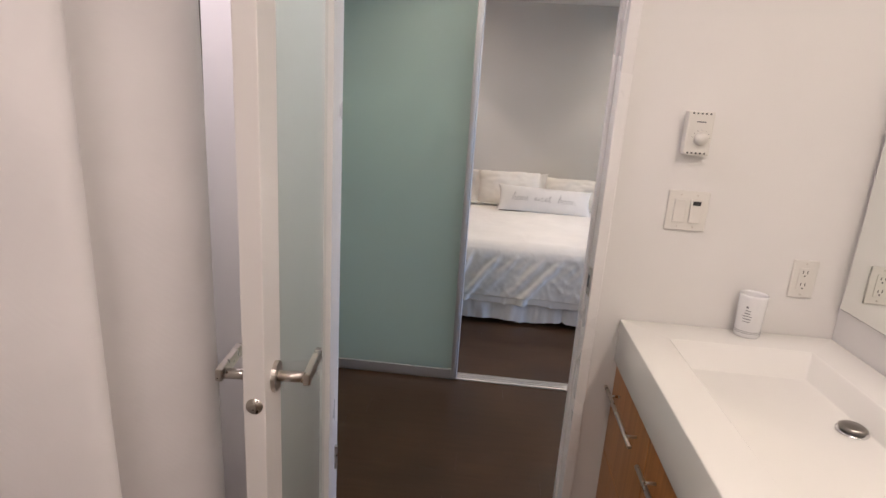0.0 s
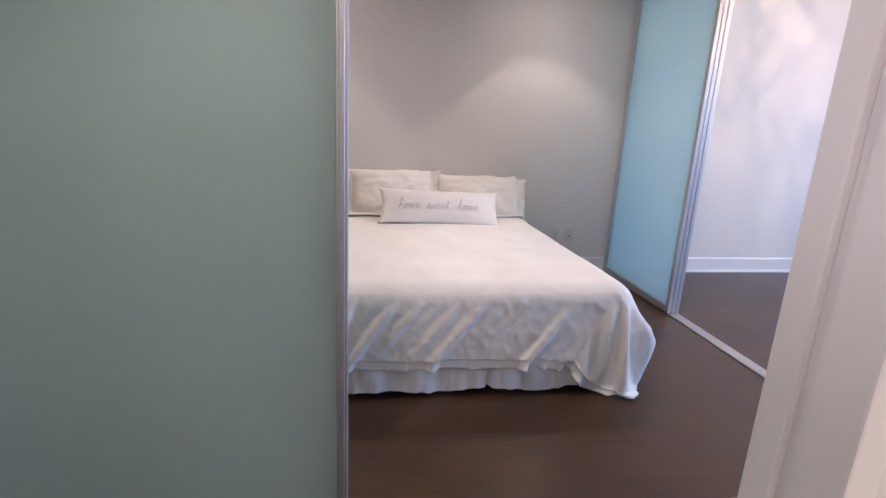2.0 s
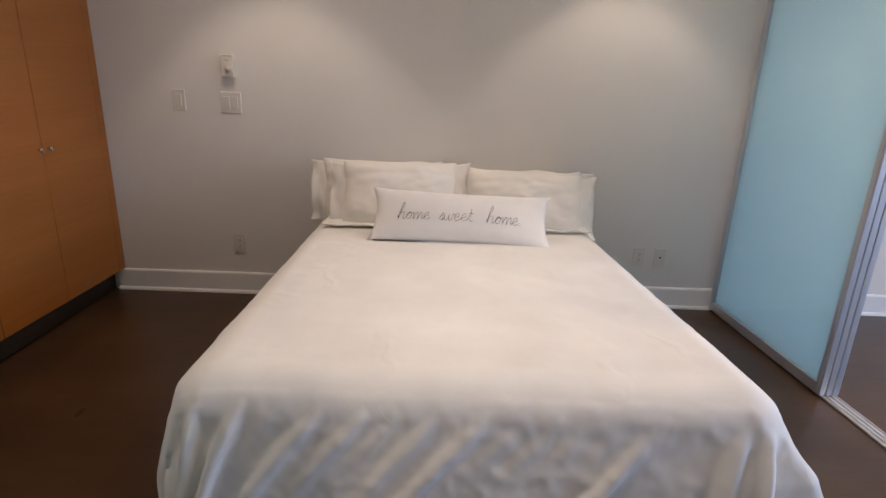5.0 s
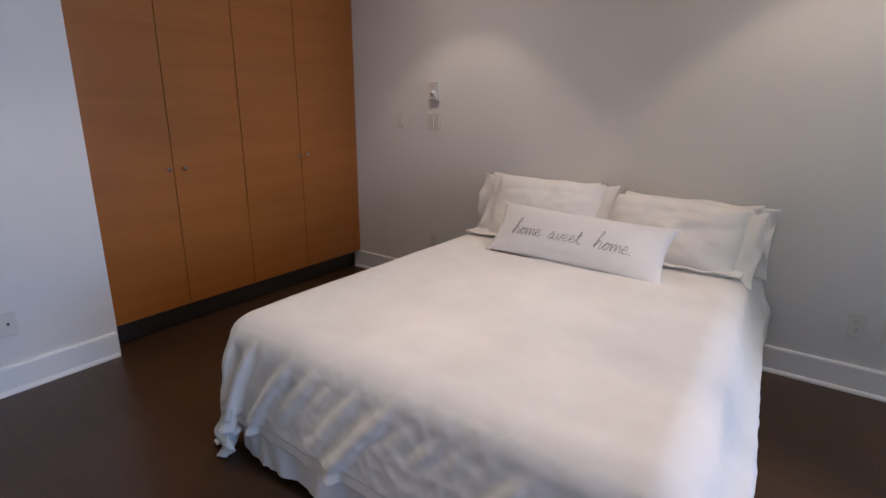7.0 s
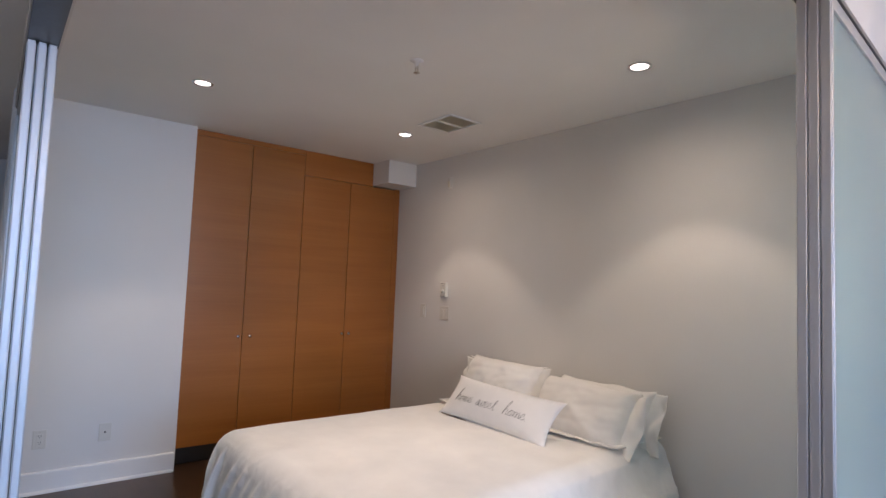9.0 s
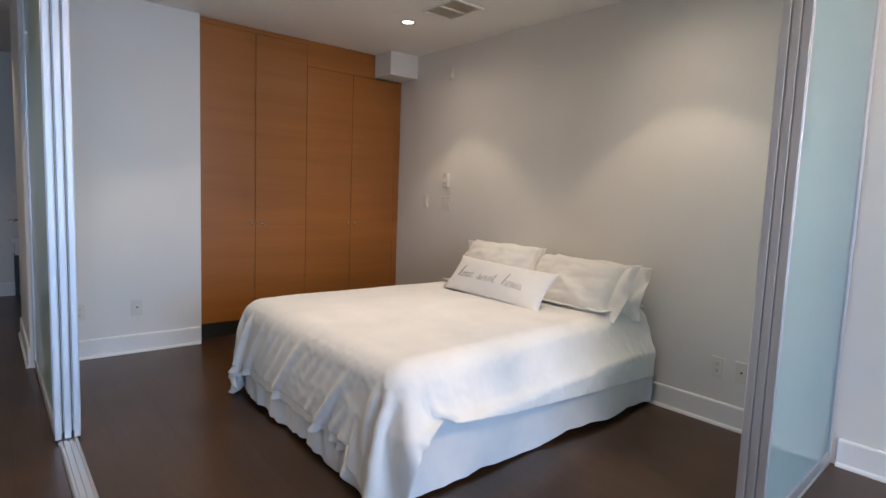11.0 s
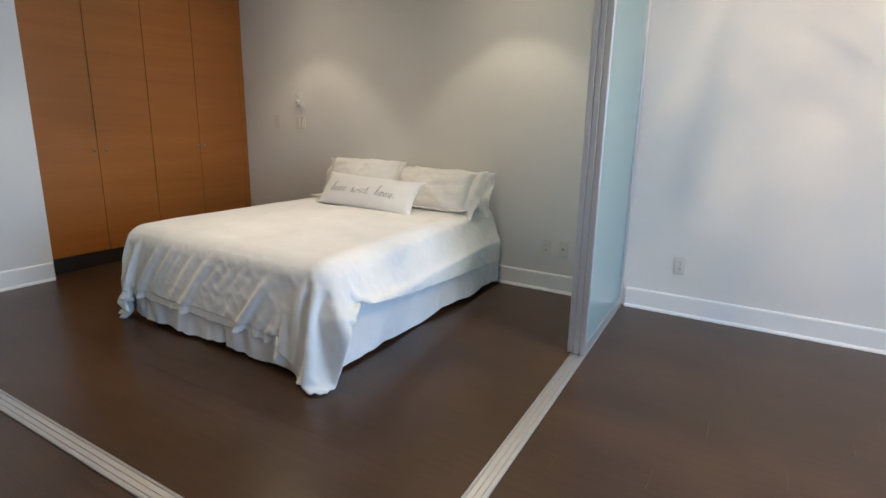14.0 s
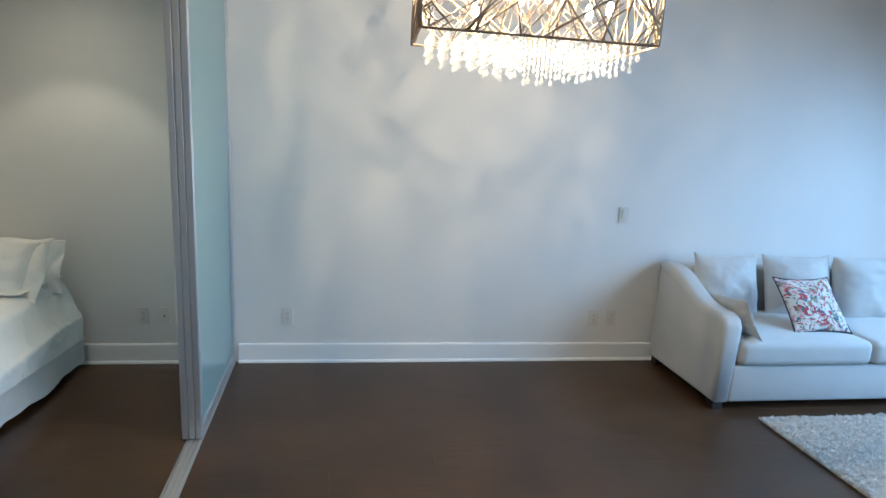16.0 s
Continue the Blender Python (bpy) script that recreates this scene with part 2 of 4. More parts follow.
def frosted(name, through, face, share):
    """Etched glass: scatters what comes through it, and has a polished face."""
    m = bpy.data.materials.new(name)
    m.use_nodes = True
    t = m.node_tree
    t.nodes.remove(t.nodes["Principled BSDF"])
    out = t.nodes["Material Output"]
    tr = t.nodes.new("ShaderNodeBsdfTranslucent")
    df = t.nodes.new("ShaderNodeBsdfDiffuse")
    gl = t.nodes.new("ShaderNodeBsdfGlossy")
    tx = t.nodes.new("ShaderNodeTexCoord")
    nz = t.nodes.new("ShaderNodeTexNoise")
    rp = t.nodes.new("ShaderNodeValToRGB")
    m1, m2 = t.nodes.new("ShaderNodeMixShader"), t.nodes.new("ShaderNodeMixShader")
    nz.inputs["Scale"].default_value, nz.inputs["Detail"].default_value = 1.6, 5
    rp.color_ramp.elements[0].color = (*[c * 0.93 for c in face], 1)
    rp.color_ramp.elements[1].color = (*[min(c * 1.05, 1) for c in face], 1)
    t.links.new(tx.outputs["Object"], nz.inputs["Vector"])
    t.links.new(nz.outputs["Fac"], rp.inputs[0])
    t.links.new(rp.outputs[0], df.inputs[0])
    tr.inputs[0].default_value = (*through, 1)
    gl.inputs["Roughness"].default_value = 0.10
    m1.inputs[0].default_value = share
    t.links.new(df.outputs[0], m1.inputs[1])
    t.links.new(tr.outputs[0], m1.inputs[2])
    t.links.new(gloss_weight(t, 0.04), m2.inputs[0])
    t.links.new(m1.outputs[0], m2.inputs[1])
    t.links.new(gl.outputs[0], m2.inputs[2])
    t.links.new(m2.outputs[0], out.inputs[0])
    return m


def clear_face():
    """The polished faces of a pane: clear, with a reflection."""
    m = bpy.data.materials.new("polished_glass")
    m.use_nodes = True
    t = m.node_tree
    t.nodes.remove(t.nodes["Principled BSDF"])
    tp, gl, mx = (t.nodes.new("ShaderNode" + n) for n in ("BsdfTransparent", "BsdfGlossy", "MixShader"))
    tp.inputs[0].default_value = (0.955, 0.985, 0.98, 1)
    gl.inputs["Roughness"].default_value = 0.03
    t.links.new(gloss_weight(t, 0.03), mx.inputs[0])
    t.links.new(tp.outputs[0], mx.inputs[1])
    t.links.new(gl.outputs[0], mx.inputs[2])
    t.links.new(mx.outputs[0], t.nodes["Material Output"].inputs[0])
    return m


def pane(bm, etched, parent):
    """A pane whose face towards -y is etched, the others polished and clear."""
    ob = part("glass", bm, etched, parent)
    ob.data.materials.append(CLEAR)
    for p in ob.data.polygons:
        p.material_index = 0 if p.normal.y < -0.5 else 1
    return ob


CLEAR = clear_face()
# one glass in two tints: warm hall light and blue daylight put into colour
WARMLITGLASS = frosted("warm_lit_frosted_glass", (0.865, 0.955, 0.935), (0.56, 0.655, 0.63), 0.70)
GLASS = frosted("frosted_glass", (0.865, 0.965, 0.975), (0.55, 0.685, 0.695), 0.72)


def cloth(name, colour, weave=900.0, wrinkle=0.25, sheen=0.25, crease=0.0):
    k = Mat(name, colour, 0.85)
    k.b.inputs["Sheen Weight"].default_value = sheen
    big = k.noise(5, 4)
    k.colour(k.ramp(big, [c * 0.95 for c in colour], [min(c * 1.04, 0.92) for c in colour]))
    w = k.node("TexWave", Scale=weave / 6.0, Distortion=1.5)
    k.link(k.coords((1, 1, 0.6), (0.3, 0.2, 0.785)), w.inputs["Vector"])
    k.bump(w.outputs["Fac"], 0.10, 0.0004)
    k.bump(k.noise(22, 4), wrinkle, 0.003)
    k.bump(k.noise(7, 3), wrinkle * 0.25, 0.006)
    if crease:
        k.creases(crease)
    return k.m


BEDLINEN = cloth("white_bed_linen", (0.86, 0.842, 0.80), wrinkle=0.26, crease=0.22)
SKIRTLINEN = cloth("bed_skirt_cotton", (0.79, 0.785, 0.775), wrinkle=0.15)
PILLOWLINEN = cloth("ivory_pillow_linen", (0.875, 0.85, 0.795), crease=0.15)
LUMBAR = cloth("white_canvas", (0.86, 0.85, 0.83), 500, 0.12)
PLASTIC = Mat("white_plastic", (0.70, 0.68, 0.63), 0.35).m
SLOT = Mat("dark_slot", (0.03, 0.03, 0.03), 0.5).m

# ---- the large structure ----
HEAD = 6.745       # the wall behind the bed
CEILZ = 2.505
LIVZ = 3.05        # the living room's ceiling is higher
# the glazed side of the bedroom towards the living room is turned a little
EAST = Matrix.Translation((3.06, 5.73, 0)) @ Matrix.Rotation(math.atan(0.055), 4, "Z")
SHOE = [(0, 0), (0.028, 0), (0.027, 0.009), (0.022, 0.016), (0.015, 0.02), (0.015, 0.125), (0.011, 0.133), (0, 0.135)]


def board(p, q):
    """A baseboard with its shoe moulding on the left of the way p to q."""
    return structure("baseboard", bm_sweep(SHOE, (*p, 0.001), (*q, 0.001)), TRIM, "white painted baseboard with a shoe moulding", "baseboard")


structure("wall_north", bm_box(-3.7, 8.8, HEAD, HEAD + 0.15, 0, 3.1), WALL, "white painted wall behind the bed and sofa", "wall")
structure("wall_closet_side", bm_box(-1.69, -0.70, 3.78, 4.862, 0, CEILZ), WALL, "white painted wall beside the closet", "wall")
structure("wall_partition_end", bm_box(-0.70, -0.655, 3.782, 3.925, 0, CEILZ), WALL, "white wall end that the glass panels slide from", "wall")
structure("wall_closet_back", bm_box(-1.69, -1.45, 4.862, HEAD, 0, CEILZ), WALL, "white wall behind the closet", "wall")
structure("wall_hall_end", bm_box(-3.7, -3.55, -0.8, HEAD, 0, 3.1), WALL, "white wall at the end of the hall", "wall")
structure("wall_east", bm_box(8.65, 8.8, -0.9, 1.0, 0, 3.1, bm=bm_box(8.65, 8.8, 6.2, HEAD, 0, 3.1, bm=bm_box(8.65, 8.8, 1.0, 6.2, 0, 0.35, bm=bm_box(8.65, 8.8, 1.0, 6.2, 2.9, 3.1)))), WALL, "white wall with the large window", "wall")
structure("wall_south", bm_box(-3.7, 8.8, -0.95, -0.8, 0, 3.1), WALL, "plain white wall", "wall")
structure("wall_bath_north", bm_box(-0.6, 0.285, 2.615, 2.70, 0, CEILZ, bm=bm_box(1.165, 2.0, 2.615, 2.70, 0, CEILZ, bm=bm_box(0.285, 1.165, 2.615, 2.70, 2.09, CEILZ))), WALL, "warm white bathroom wall with the doorway", "wall")
structure("wall_bath_east", bm_box(1.87, 2.0, -0.8, 2.615, 0, CEILZ), WALL, "warm white bathroom wall behind the mirror", "wall")
structure("wall_bath_west", bm_box(-0.72, -0.6, -0.8, 2.70, 0, CEILZ), WALL, "warm white bathroom wall behind the shower", "wall")
structure("wall_hall_south", bm_box(-3.55, -0.72, 2.615, 2.70, 0, CEILZ), WALL, "white hall wall", "wall")
structure("ceiling", bm_box(-3.55, 2.0, -0.8, 3.85, CEILZ, 3.1), CEIL, "smooth white hall ceiling", "ceiling")
structure("ceiling_bedroom", bm_box(-3.55, 2.99, 3.85, HEAD, CEILZ, 3.1), CEIL, "smooth white bedroom ceiling", "ceiling")
structure("ceiling_living", bm_box(2.0, 8.65, -0.8, HEAD, LIVZ, LIVZ + 0.1), CEIL, "smooth white living room ceiling", "ceiling")
structure("floor_slab", bm_box(-3.6, 8.7, -0.85, 6.8, -0.1, -0.006), FLOORBASE, "dark floor under the planks", "floor")
# bulkheads above the glass
structure("bulkhead_south", bm_box(-0.70, 3.18, 3.79, 3.92, 2.385, LIVZ), WALL, "white bulkhead above the sliding glass", "wall")
ob = structure("bulkhead_east", bm_box(-0.11, 0.01, -1.80, 1.01, 2.385, LIVZ), WALL, "white bulkhead above the sliding glass", "wall")
ob.matrix_world = EAST
# boxed-in duct over the closet's end
structure("duct_box", bm_box(-0.757, -0.50, 6.44, HEAD, 2.298, CEILZ), WALL, "white boxed-in duct under the ceiling", "wall")
board((2.99, HEAD), (-0.80, HEAD))
board((8.65, HEAD), (3.03, HEAD))
board((-0.70, 4.85), (-0.70, 3.93))
board((-0.655, 3.782), (-1.69, 3.782))
board((-1.69, 3.78), (-1.69, HEAD))
board((-3.55, HEAD), (-3.55, 2.70))
board((-3.55, 2.70), (0.27, 2.70))
board((1.21, 2.70), (2.0, 2.70))

# ---- doors, glass and tracks ----
def sash(name, width, m, label, group, etched):
    """One sliding panel: its foot at the origin, running along +x, face towards -y."""
    p = thing(name, label, "glass panel", m, group)
    t, h, s = 0.028, 2.362, 0.034
    for x0, x1 in ((0, s), (width - s, width)):
        prof = bm_box(x0, x1, 0, t, 0.0, h, 0.0025)
        bm_box(x0 + 0.009, x1 - 0.009, -0.003, t + 0.003, 0.03, h - 0.01, 0.001, prof, 1)
        part("stile", prof, ALU, p)
    part("bottom_rail", bm_box(s, width - s, 0.001, t - 0.001, 0.0, 0.052, 0.002), ALU, p)
    part("top_rail", bm_box(s, width - s, 0.001, t - 0.001, h - 0.045, h, 0.002), ALU, p)
    pane(bm_box(s - 0.004, width - s + 0.004, t / 2 - 0.004, t / 2 + 0.004, 0.048, h - 0.04), etched, p)
    for x in (0.004, width - 0.030):
        part("guide_block", bm_box(x, x + 0.026, 0.002, t - 0.002, 0.0005, 0.028, 0.003), PLASTIC, p, "white plastic guide block")
    return p


for k in range(3):
    sash("sliding_glass_panel", 1.355, pose(-0.655, 3.80 + k * 0.038, 0.014), "frosted glass sliding panel in an aluminium frame, tinted for warm hall light, slid open", "sliding panels by the hall", WARMLITGLASS)
for k in range(3):
    sash("sliding_glass_panel", 1.0, EAST @ pose(-0.066 + k * 0.033, 0, 0.014, 0, 0, 90), "frosted glass sliding panel in an aluminium frame, tinted for blue daylight, slid open", "sliding panels by the living room", GLASS)


def floor_track(length, m):
    prof = [(0, 0.001), (0.078, 0.001), (0.078, 0.008), (0.070, 0.0115)]
    for k in range(3):
        a = 0.062 - k * 0.023
        prof += [(a + 0.0035, 0.0115), (a + 0.0035, 0.006), (a - 0.0035, 0.006), (a - 0.0035, 0.0115)]
    prof += [(0.008, 0.0115), (0, 0.008)]
    ob = structure("floor_track", bm_sweep(prof, (0, 0, 0), (length, 0, 0)), ALUFLOOR, "brushed aluminium floor track with grooves", "track")
    ob.matrix_world = m


floor_track(3.80, pose(-0.655, 3.812, 0))
floor_track(2.88, EAST @ pose(0.003, -1.875, 0, 0, 0, 90))
structure("top_track", bm_box(-0.655, 3.05, 3.798, 3.91, 2.377, 2.386), DARKMETAL, "dark metal top track of the sliding glass", "track")
structure("top_track", bm_box(-0.102, 0.002, -1.78, 1.0, 2.377, 2.386), DARKMETAL, "dark metal top track of the sliding glass", "track").matrix_world = EAST

# bathroom door frame
structure("door_frame_1", bm_box(0.285, 0.336, 2.600, 2.640, 0, 2.09, 0.003, bm=bm_box(1.132, 1.165, 2.600, 2.703, 0, 2.09, 0.003, bm=bm_box(0.336, 1.132, 2.600, 2.703, 2.055, 2.09, 0.003))), DOORPAINT, "white painted bathroom door frame", "door frame")
structure("door_stop", bm_box(1.122, 1.132, 2.664, 2.700, 0, 2.055, 0.002, bm=bm_box(0.336, 1.122, 2.664, 2.700, 2.041, 2.055, 0.002)), DOORPAINT, "white door stop in the frame", "door frame")
strike = thing("strike_plate", "brushed nickel strike plate set in the door frame", "hardware")
part("plate", bm_box(1.129, 1.1335, 2.610, 2.655, 0.975, 1.065, 0.0012), NICKEL, strike)
part("latch_hole", bm_box(1.1283, 1.1305, 2.622, 2.645, 1.0, 1.04), SLOT, strike)


def bath_door():
    w, h, t, s = 0.775, 2.035, 0.040, 0.105
    d = tagged(new("door_1"), "white framed door with frosted glass, standing open", "door", "", "structure")
    d.matrix_world = pose(0.338, 2.598, 0.008, 0, 0, -83.6)
    # from the hinge along +x, thickness along -y
    for x0, x1 in ((0, s), (w - s, w)):
        part("stile", bm_box(x0, x1, -t, 0, 0, h, 0.002), DOORPAINT, d)
    part("bottom_rail", bm_box(s, w - s, -t, 0, 0, 0.20, 0.002), DOORPAINT, d)
    part("top_rail", bm_box(s, w - s, -t, 0, h - 0.11, h, 0.002), DOORPAINT, d)
    pane(bm_box(s - 0.006, w - s + 0.006, -t / 2 - 0.004, -t / 2 + 0.004, 0.19, h - 0.10), GLASSDOOR, d)
    for side in (1, -1):
        y = 0.0 if side > 0 else -t
        hd = part("lever_handle", bm_rod((w - 0.062, y, 0.992), (w - 0.062, y + side * 0.060, 0.992), 0.0105), NICKEL, d, "brushed nickel lever handle", True)
        lever = bm_box(w - 0.172, w - 0.05, y + side * 0.063 - 0.007, y + side * 0.063 + 0.007, 0.979, 1.005, 0.003)
        part("lever", lever, NICKEL, hd)
        part("rosette", bm_rod((w - 0.062, y, 0.992), (w - 0.062, y + side * 0.008, 0.992), 0.030, 0.029, 28), NICKEL, hd)
    part("latch", bm_rod((w - 0.001, -t / 2, 0.962), (w + 0.002, -t / 2, 0.962), 0.0155, None, 24), NICKEL, d, "round nickel privacy latch", True)
    part("latch_bolt", bm_box(w, w + 0.006, -t / 2 - 0.004, -t / 2 + 0.004, 0.955, 0.969, 0.001), NICKEL, d)
    for z in (0.25, 1.8):
        part("hinge", bm_rod((-0.004, 0.003, z), (-0.004, 0.003, z + 0.09), 0.007), NICKEL, d)


GLASSDOOR = frosted("door_glass", (0.86, 0.93, 0.86), (0.62, 0.68, 0.61), 0.6)
bath_door()


# ---- closet ----
def closet():
    c = thing("closet", "built-in closet with four honey-coloured wood veneer doors", "closet")
    x = -0.755
    part("carcass", bm_box(-1.44, x - 0.026, 4.866, HEAD - 0.002, 0.136, 2.29), CLOSETWOOD, c)
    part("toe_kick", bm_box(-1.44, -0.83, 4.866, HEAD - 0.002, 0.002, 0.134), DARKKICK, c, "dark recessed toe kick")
    part("top_filler", bm_box(x - 0.024, x - 0.001, 4.864, 5.757, 2.463, CEILZ - 0.002, 0.001), CLOSETWOOD, c)
    part("top_panel", bm_box(x - 0.024, x, 5.759, 6.438, 2.288, CEILZ - 0.002, 0.001), CLOSETWOOD, c)
    part("side_filler", bm_box(x - 0.024, x - 0.001, 6.684, HEAD - 0.002, 0.136, 2.294, 0.001), CLOSETWOOD, c)
    for y0, y1, top, ky in ((4.866, 5.307, 2.46, 5.272), (5.309, 5.757, 2.46, 5.363), (5.759, 6.207, 2.285, 6.176), (6.209, 6.682, 2.285, 6.245)):
        d = part("closet_door", bm_box(x - 0.022, x, y0 + 0.001, y1 - 0.001, 0.138, top, 0.0012, seg=1), CLOSETWOOD, c)
        k = bm_rod((x, ky, 0.939), (x + 0.013, ky, 0.939), 0.0045)
        bm_rod((x + 0.012, ky, 0.939), (x + 0.024, ky, 0.939), 0.0095, 0.0105, 24, k)
        part("knob", k, CHROME, d, "small round chrome knob", True)


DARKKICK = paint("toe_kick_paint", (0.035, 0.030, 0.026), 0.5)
closet()


# ---- bed ----
BX0, BX1, BY0, BY1 = 0.575, 2.075, 4.735, 6.715


def bed_skirt(bed):
    """A cotton skirt round three sides, with a box pleat in the middle of the foot."""
    path = []
    step = 0.02
    for i in range(int((BY1 - BY0) / step) + 1):
        path.append((BX0, BY1 - i * step, -1, 0))
    for i in range(int((BX1 - BX0) / step * 2) + 1):
        path.append((BX0 + i * step / 2, BY0, 0, -1))
    for i in range(int((BY1 - BY0) / step) + 1):
        path.append((BX1, BY0 + i * step, 1, 0))
    n, rows = len(path), 14

    def f(u, v):
        x, y, nx, ny = path[round(u * (n - 1))]
        s = u * 5.5
        z = 0.37 - v * (0.342 - 0.022 * noise.noise((s * 3.1, 0.5, 2)) - 0.008 * math.sin(9 * s) - 0.008 * noise.noise((s * 11, 0.5, 4)))
        o = v * (0.028 * noise.noise((s * 4.2, v * 0.8, 7)) + 0.013 * noise.noise((s * 12, v * 2, 3)) + 0.005 * noise.noise((s * 30, v * 6, 5))) + 0.002
        if ny and abs(x - 1.397) < 0.02:
            o -= (1 - abs(x - 1.397) / 0.02) * (0.012 + 0.03 * v)
        return (x + nx * o, y + ny * o, z)

    part("skirt", bm_grid(n, rows, f), SKIRTLINEN, bed, "white cotton bed skirt with a box pleat", True)


def drape():
    """A linen sheet laid over the bed, settling under its own weight; a grid of points, foot first."""
    x0, x1, y0, y1, top, r = 0.53, 2.015, 4.735, 6.70, 0.585, 0.10
    west, east, foot, h = 0.355, 0.385, 0.375, 0.0135
    ax0, ax1, ay0 = x0 + 0.43 * r, x1 - 0.43 * r, y0 + 0.43 * r
    nx, ny = round((ax1 - ax0 + west + east) / h), round((y1 - ay0 + foot) / h)
    rng = np.random.RandomState(7)
    i, j = np.meshgrid(np.arange(nx), np.arange(ny))
    px, py = ax0 - west + i * h, y1 - (ny - 1 - j) * h
    # the first lie: flat on top, steeply down beyond the edge, the foot drawn aside
    qx, qy = np.clip(px, ax0, ax1), np.maximum(py, ay0)
    dx, dy = px - qx, py - qy
    d = np.hypot(dx, dy)
    s = np.maximum(d, 1e-6)
    out = np.minimum(d, 0.06 + 0.15 * d)
    slide = -0.75 * np.maximum(-dy - 0.02, 0) * (1 - 0.7 * np.clip((qx - 1.75) / 0.3, 0, 1))
    P = np.stack([qx + dx / s * out + slide, qy + dy / s * out, top + 0.02 - np.maximum(d - out, 0)], -1)
    P += rng.normal(0, 0.0015, P.shape)
    P[..., 1] -= 0.015 * np.maximum(np.sin(33 * px + 27 * d + 3.0 * np.sin(6 * px)), 0) ** 2 * np.clip(-dy / 0.15, 0, 1)
    # slack in the hanging parts, most at the foot, gathers into folds
    slack = 1.0 + 0.06 * np.clip(-dy / 0.10, 0, 1) * (0.5 + 0.6 * np.sin(px * 4.3) ** 2) 
    # the sides pucker
    slack = slack + 0.045 * np.clip(np.abs(dx) / 0.08, 0, 1) * rng.uniform(0, 1, slack.shape)
    # the corners are long and hang as tails
    tail = 1 + np.where(dx < 0, 0.18, 0.34) * np.clip(np.minimum(np.abs(dx), -dy) / 0.10, 0, 1)
    groups = []
    for di, dj, stiff in ((1, 0, 1.0), (0, 1, 1.0), (1, 1, 0.5), (-1, 1, 0.5), (2, 0, 0.06), (0, 2, 0.03)):
        A = (j * nx + i)[: ny - dj, max(-di, 0): nx - max(di, 0)].ravel()
        B, L = A + dj * nx + di, h * math.hypot(di, dj)
        L = L * (slack.ravel()[A] if dj == 0 else 1 + 0.3 * (slack.ravel()[A] - 1) if di == 0 else 1 + 0.5 * (slack.ravel()[A] - 1)) * tail.ravel()[A]
        key = (A % nx) // max(abs(di), 1) if dj == 0 else (A // nx) // dj
        for odd in (0, 1):
            groups.append((A[key % 2 == odd], B[key % 2 == odd], L[key % 2 == odd], stiff))
    P = P.reshape(-1, 3)
    pull = np.clip((px.ravel() - 0.55) / 0.3, 0, 1) * np.clip((2.0 - px.ravel()) / 0.15, 0, 1)
    V = np.zeros_like(P)
    dt = 0.012
    for n in range(260):
        V[:, 2] -= 2.2 * dt
        # the foot stays drawn towards one side
        V[:, 0] -= 2.0 * dt * pull * (P[:, 1] < 4.765)
        Q = P + V * 0.97 * dt
        for k in range(7):
            for A, B, L, stiff in groups:
                D = Q[B] - Q[A]
                size = np.sqrt(np.einsum("ij,ij->i", D, D)) + 1e-9
                D *= (0.5 * stiff * (size - L) / size)[:, None]
                Q[A] += D
                Q[B] -= D
        # the filling stands out below the edges, most at the foot's corners, over
        # the mattress, round at its edges, then the wider skirt below it, then the floor
        for X0, X1, Y0, Z, R in ((x0, x1, y0, top, r), (0.566, 2.084, 4.722, 0.37, 0.03)):
            high = Z + (0.016 * np.exp(-((Q[:, 0] - 1.32) / 0.5) ** 2 - ((Q[:, 1] - 5.5) / 0.7) ** 2) if Z == top else 0)
            near_foot = np.clip(1 - (Q[:, 1] - 4.75) / 1.7, 0, 1.05)
            spread = np.clip((0.60 - Q[:, 2]) / 0.26, 0, 1) ** 0.8 * near_foot
            c = np.stack([np.clip(Q[:, 0], X0 + R - 0.05 * spread, X1 - R + 0.06 * spread + 0.115 * near_foot), np.maximum(Q[:, 1], Y0 + R), np.minimum(Q[:, 2], high - R)], -1)
            D = Q - c
            size = np.sqrt((D * D).sum(1))
            hit = (size < R) & (size > 1e-6)
            Q[hit] = c[hit] + D[hit] * (R / size[hit])[:, None]
            # cloth clings to what it lies on
            grip = hit & (Q[:, 2] > 0.54)
            Q[grip, :2] = P[grip, :2] + 0.1 * (Q[grip, :2] - P[grip, :2])
        Q[:, 2] = np.maximum(Q[:, 2], 0.012)
        V = (Q - P) / dt
        P = Q
    return P.reshape(ny, nx, 3)


def sheet_of(P, cut=0):
    """A sheet through a grid of points, its two foot corners rounded off over a number of cells."""
    bm = bmesh.new()
    vs = [[bm.verts.new(p) for p in row] for row in P.tolist()]
    n = len(vs[0]) - 1
    for j, (a, b) in enumerate(zip(vs, vs[1:])):
        for k in range(n):
            near = min(k, n - 1 - k)
            if near < cut and j < cut and math.hypot(cut - near, cut - j) > cut + 0.3:
                continue
            bm.faces.new((a[k], a[k + 1], b[k + 1], b[k]))
    bmesh.ops.delete(bm, geom=[v for v in bm.verts if not v.link_faces], context="VERTS")
    return bm


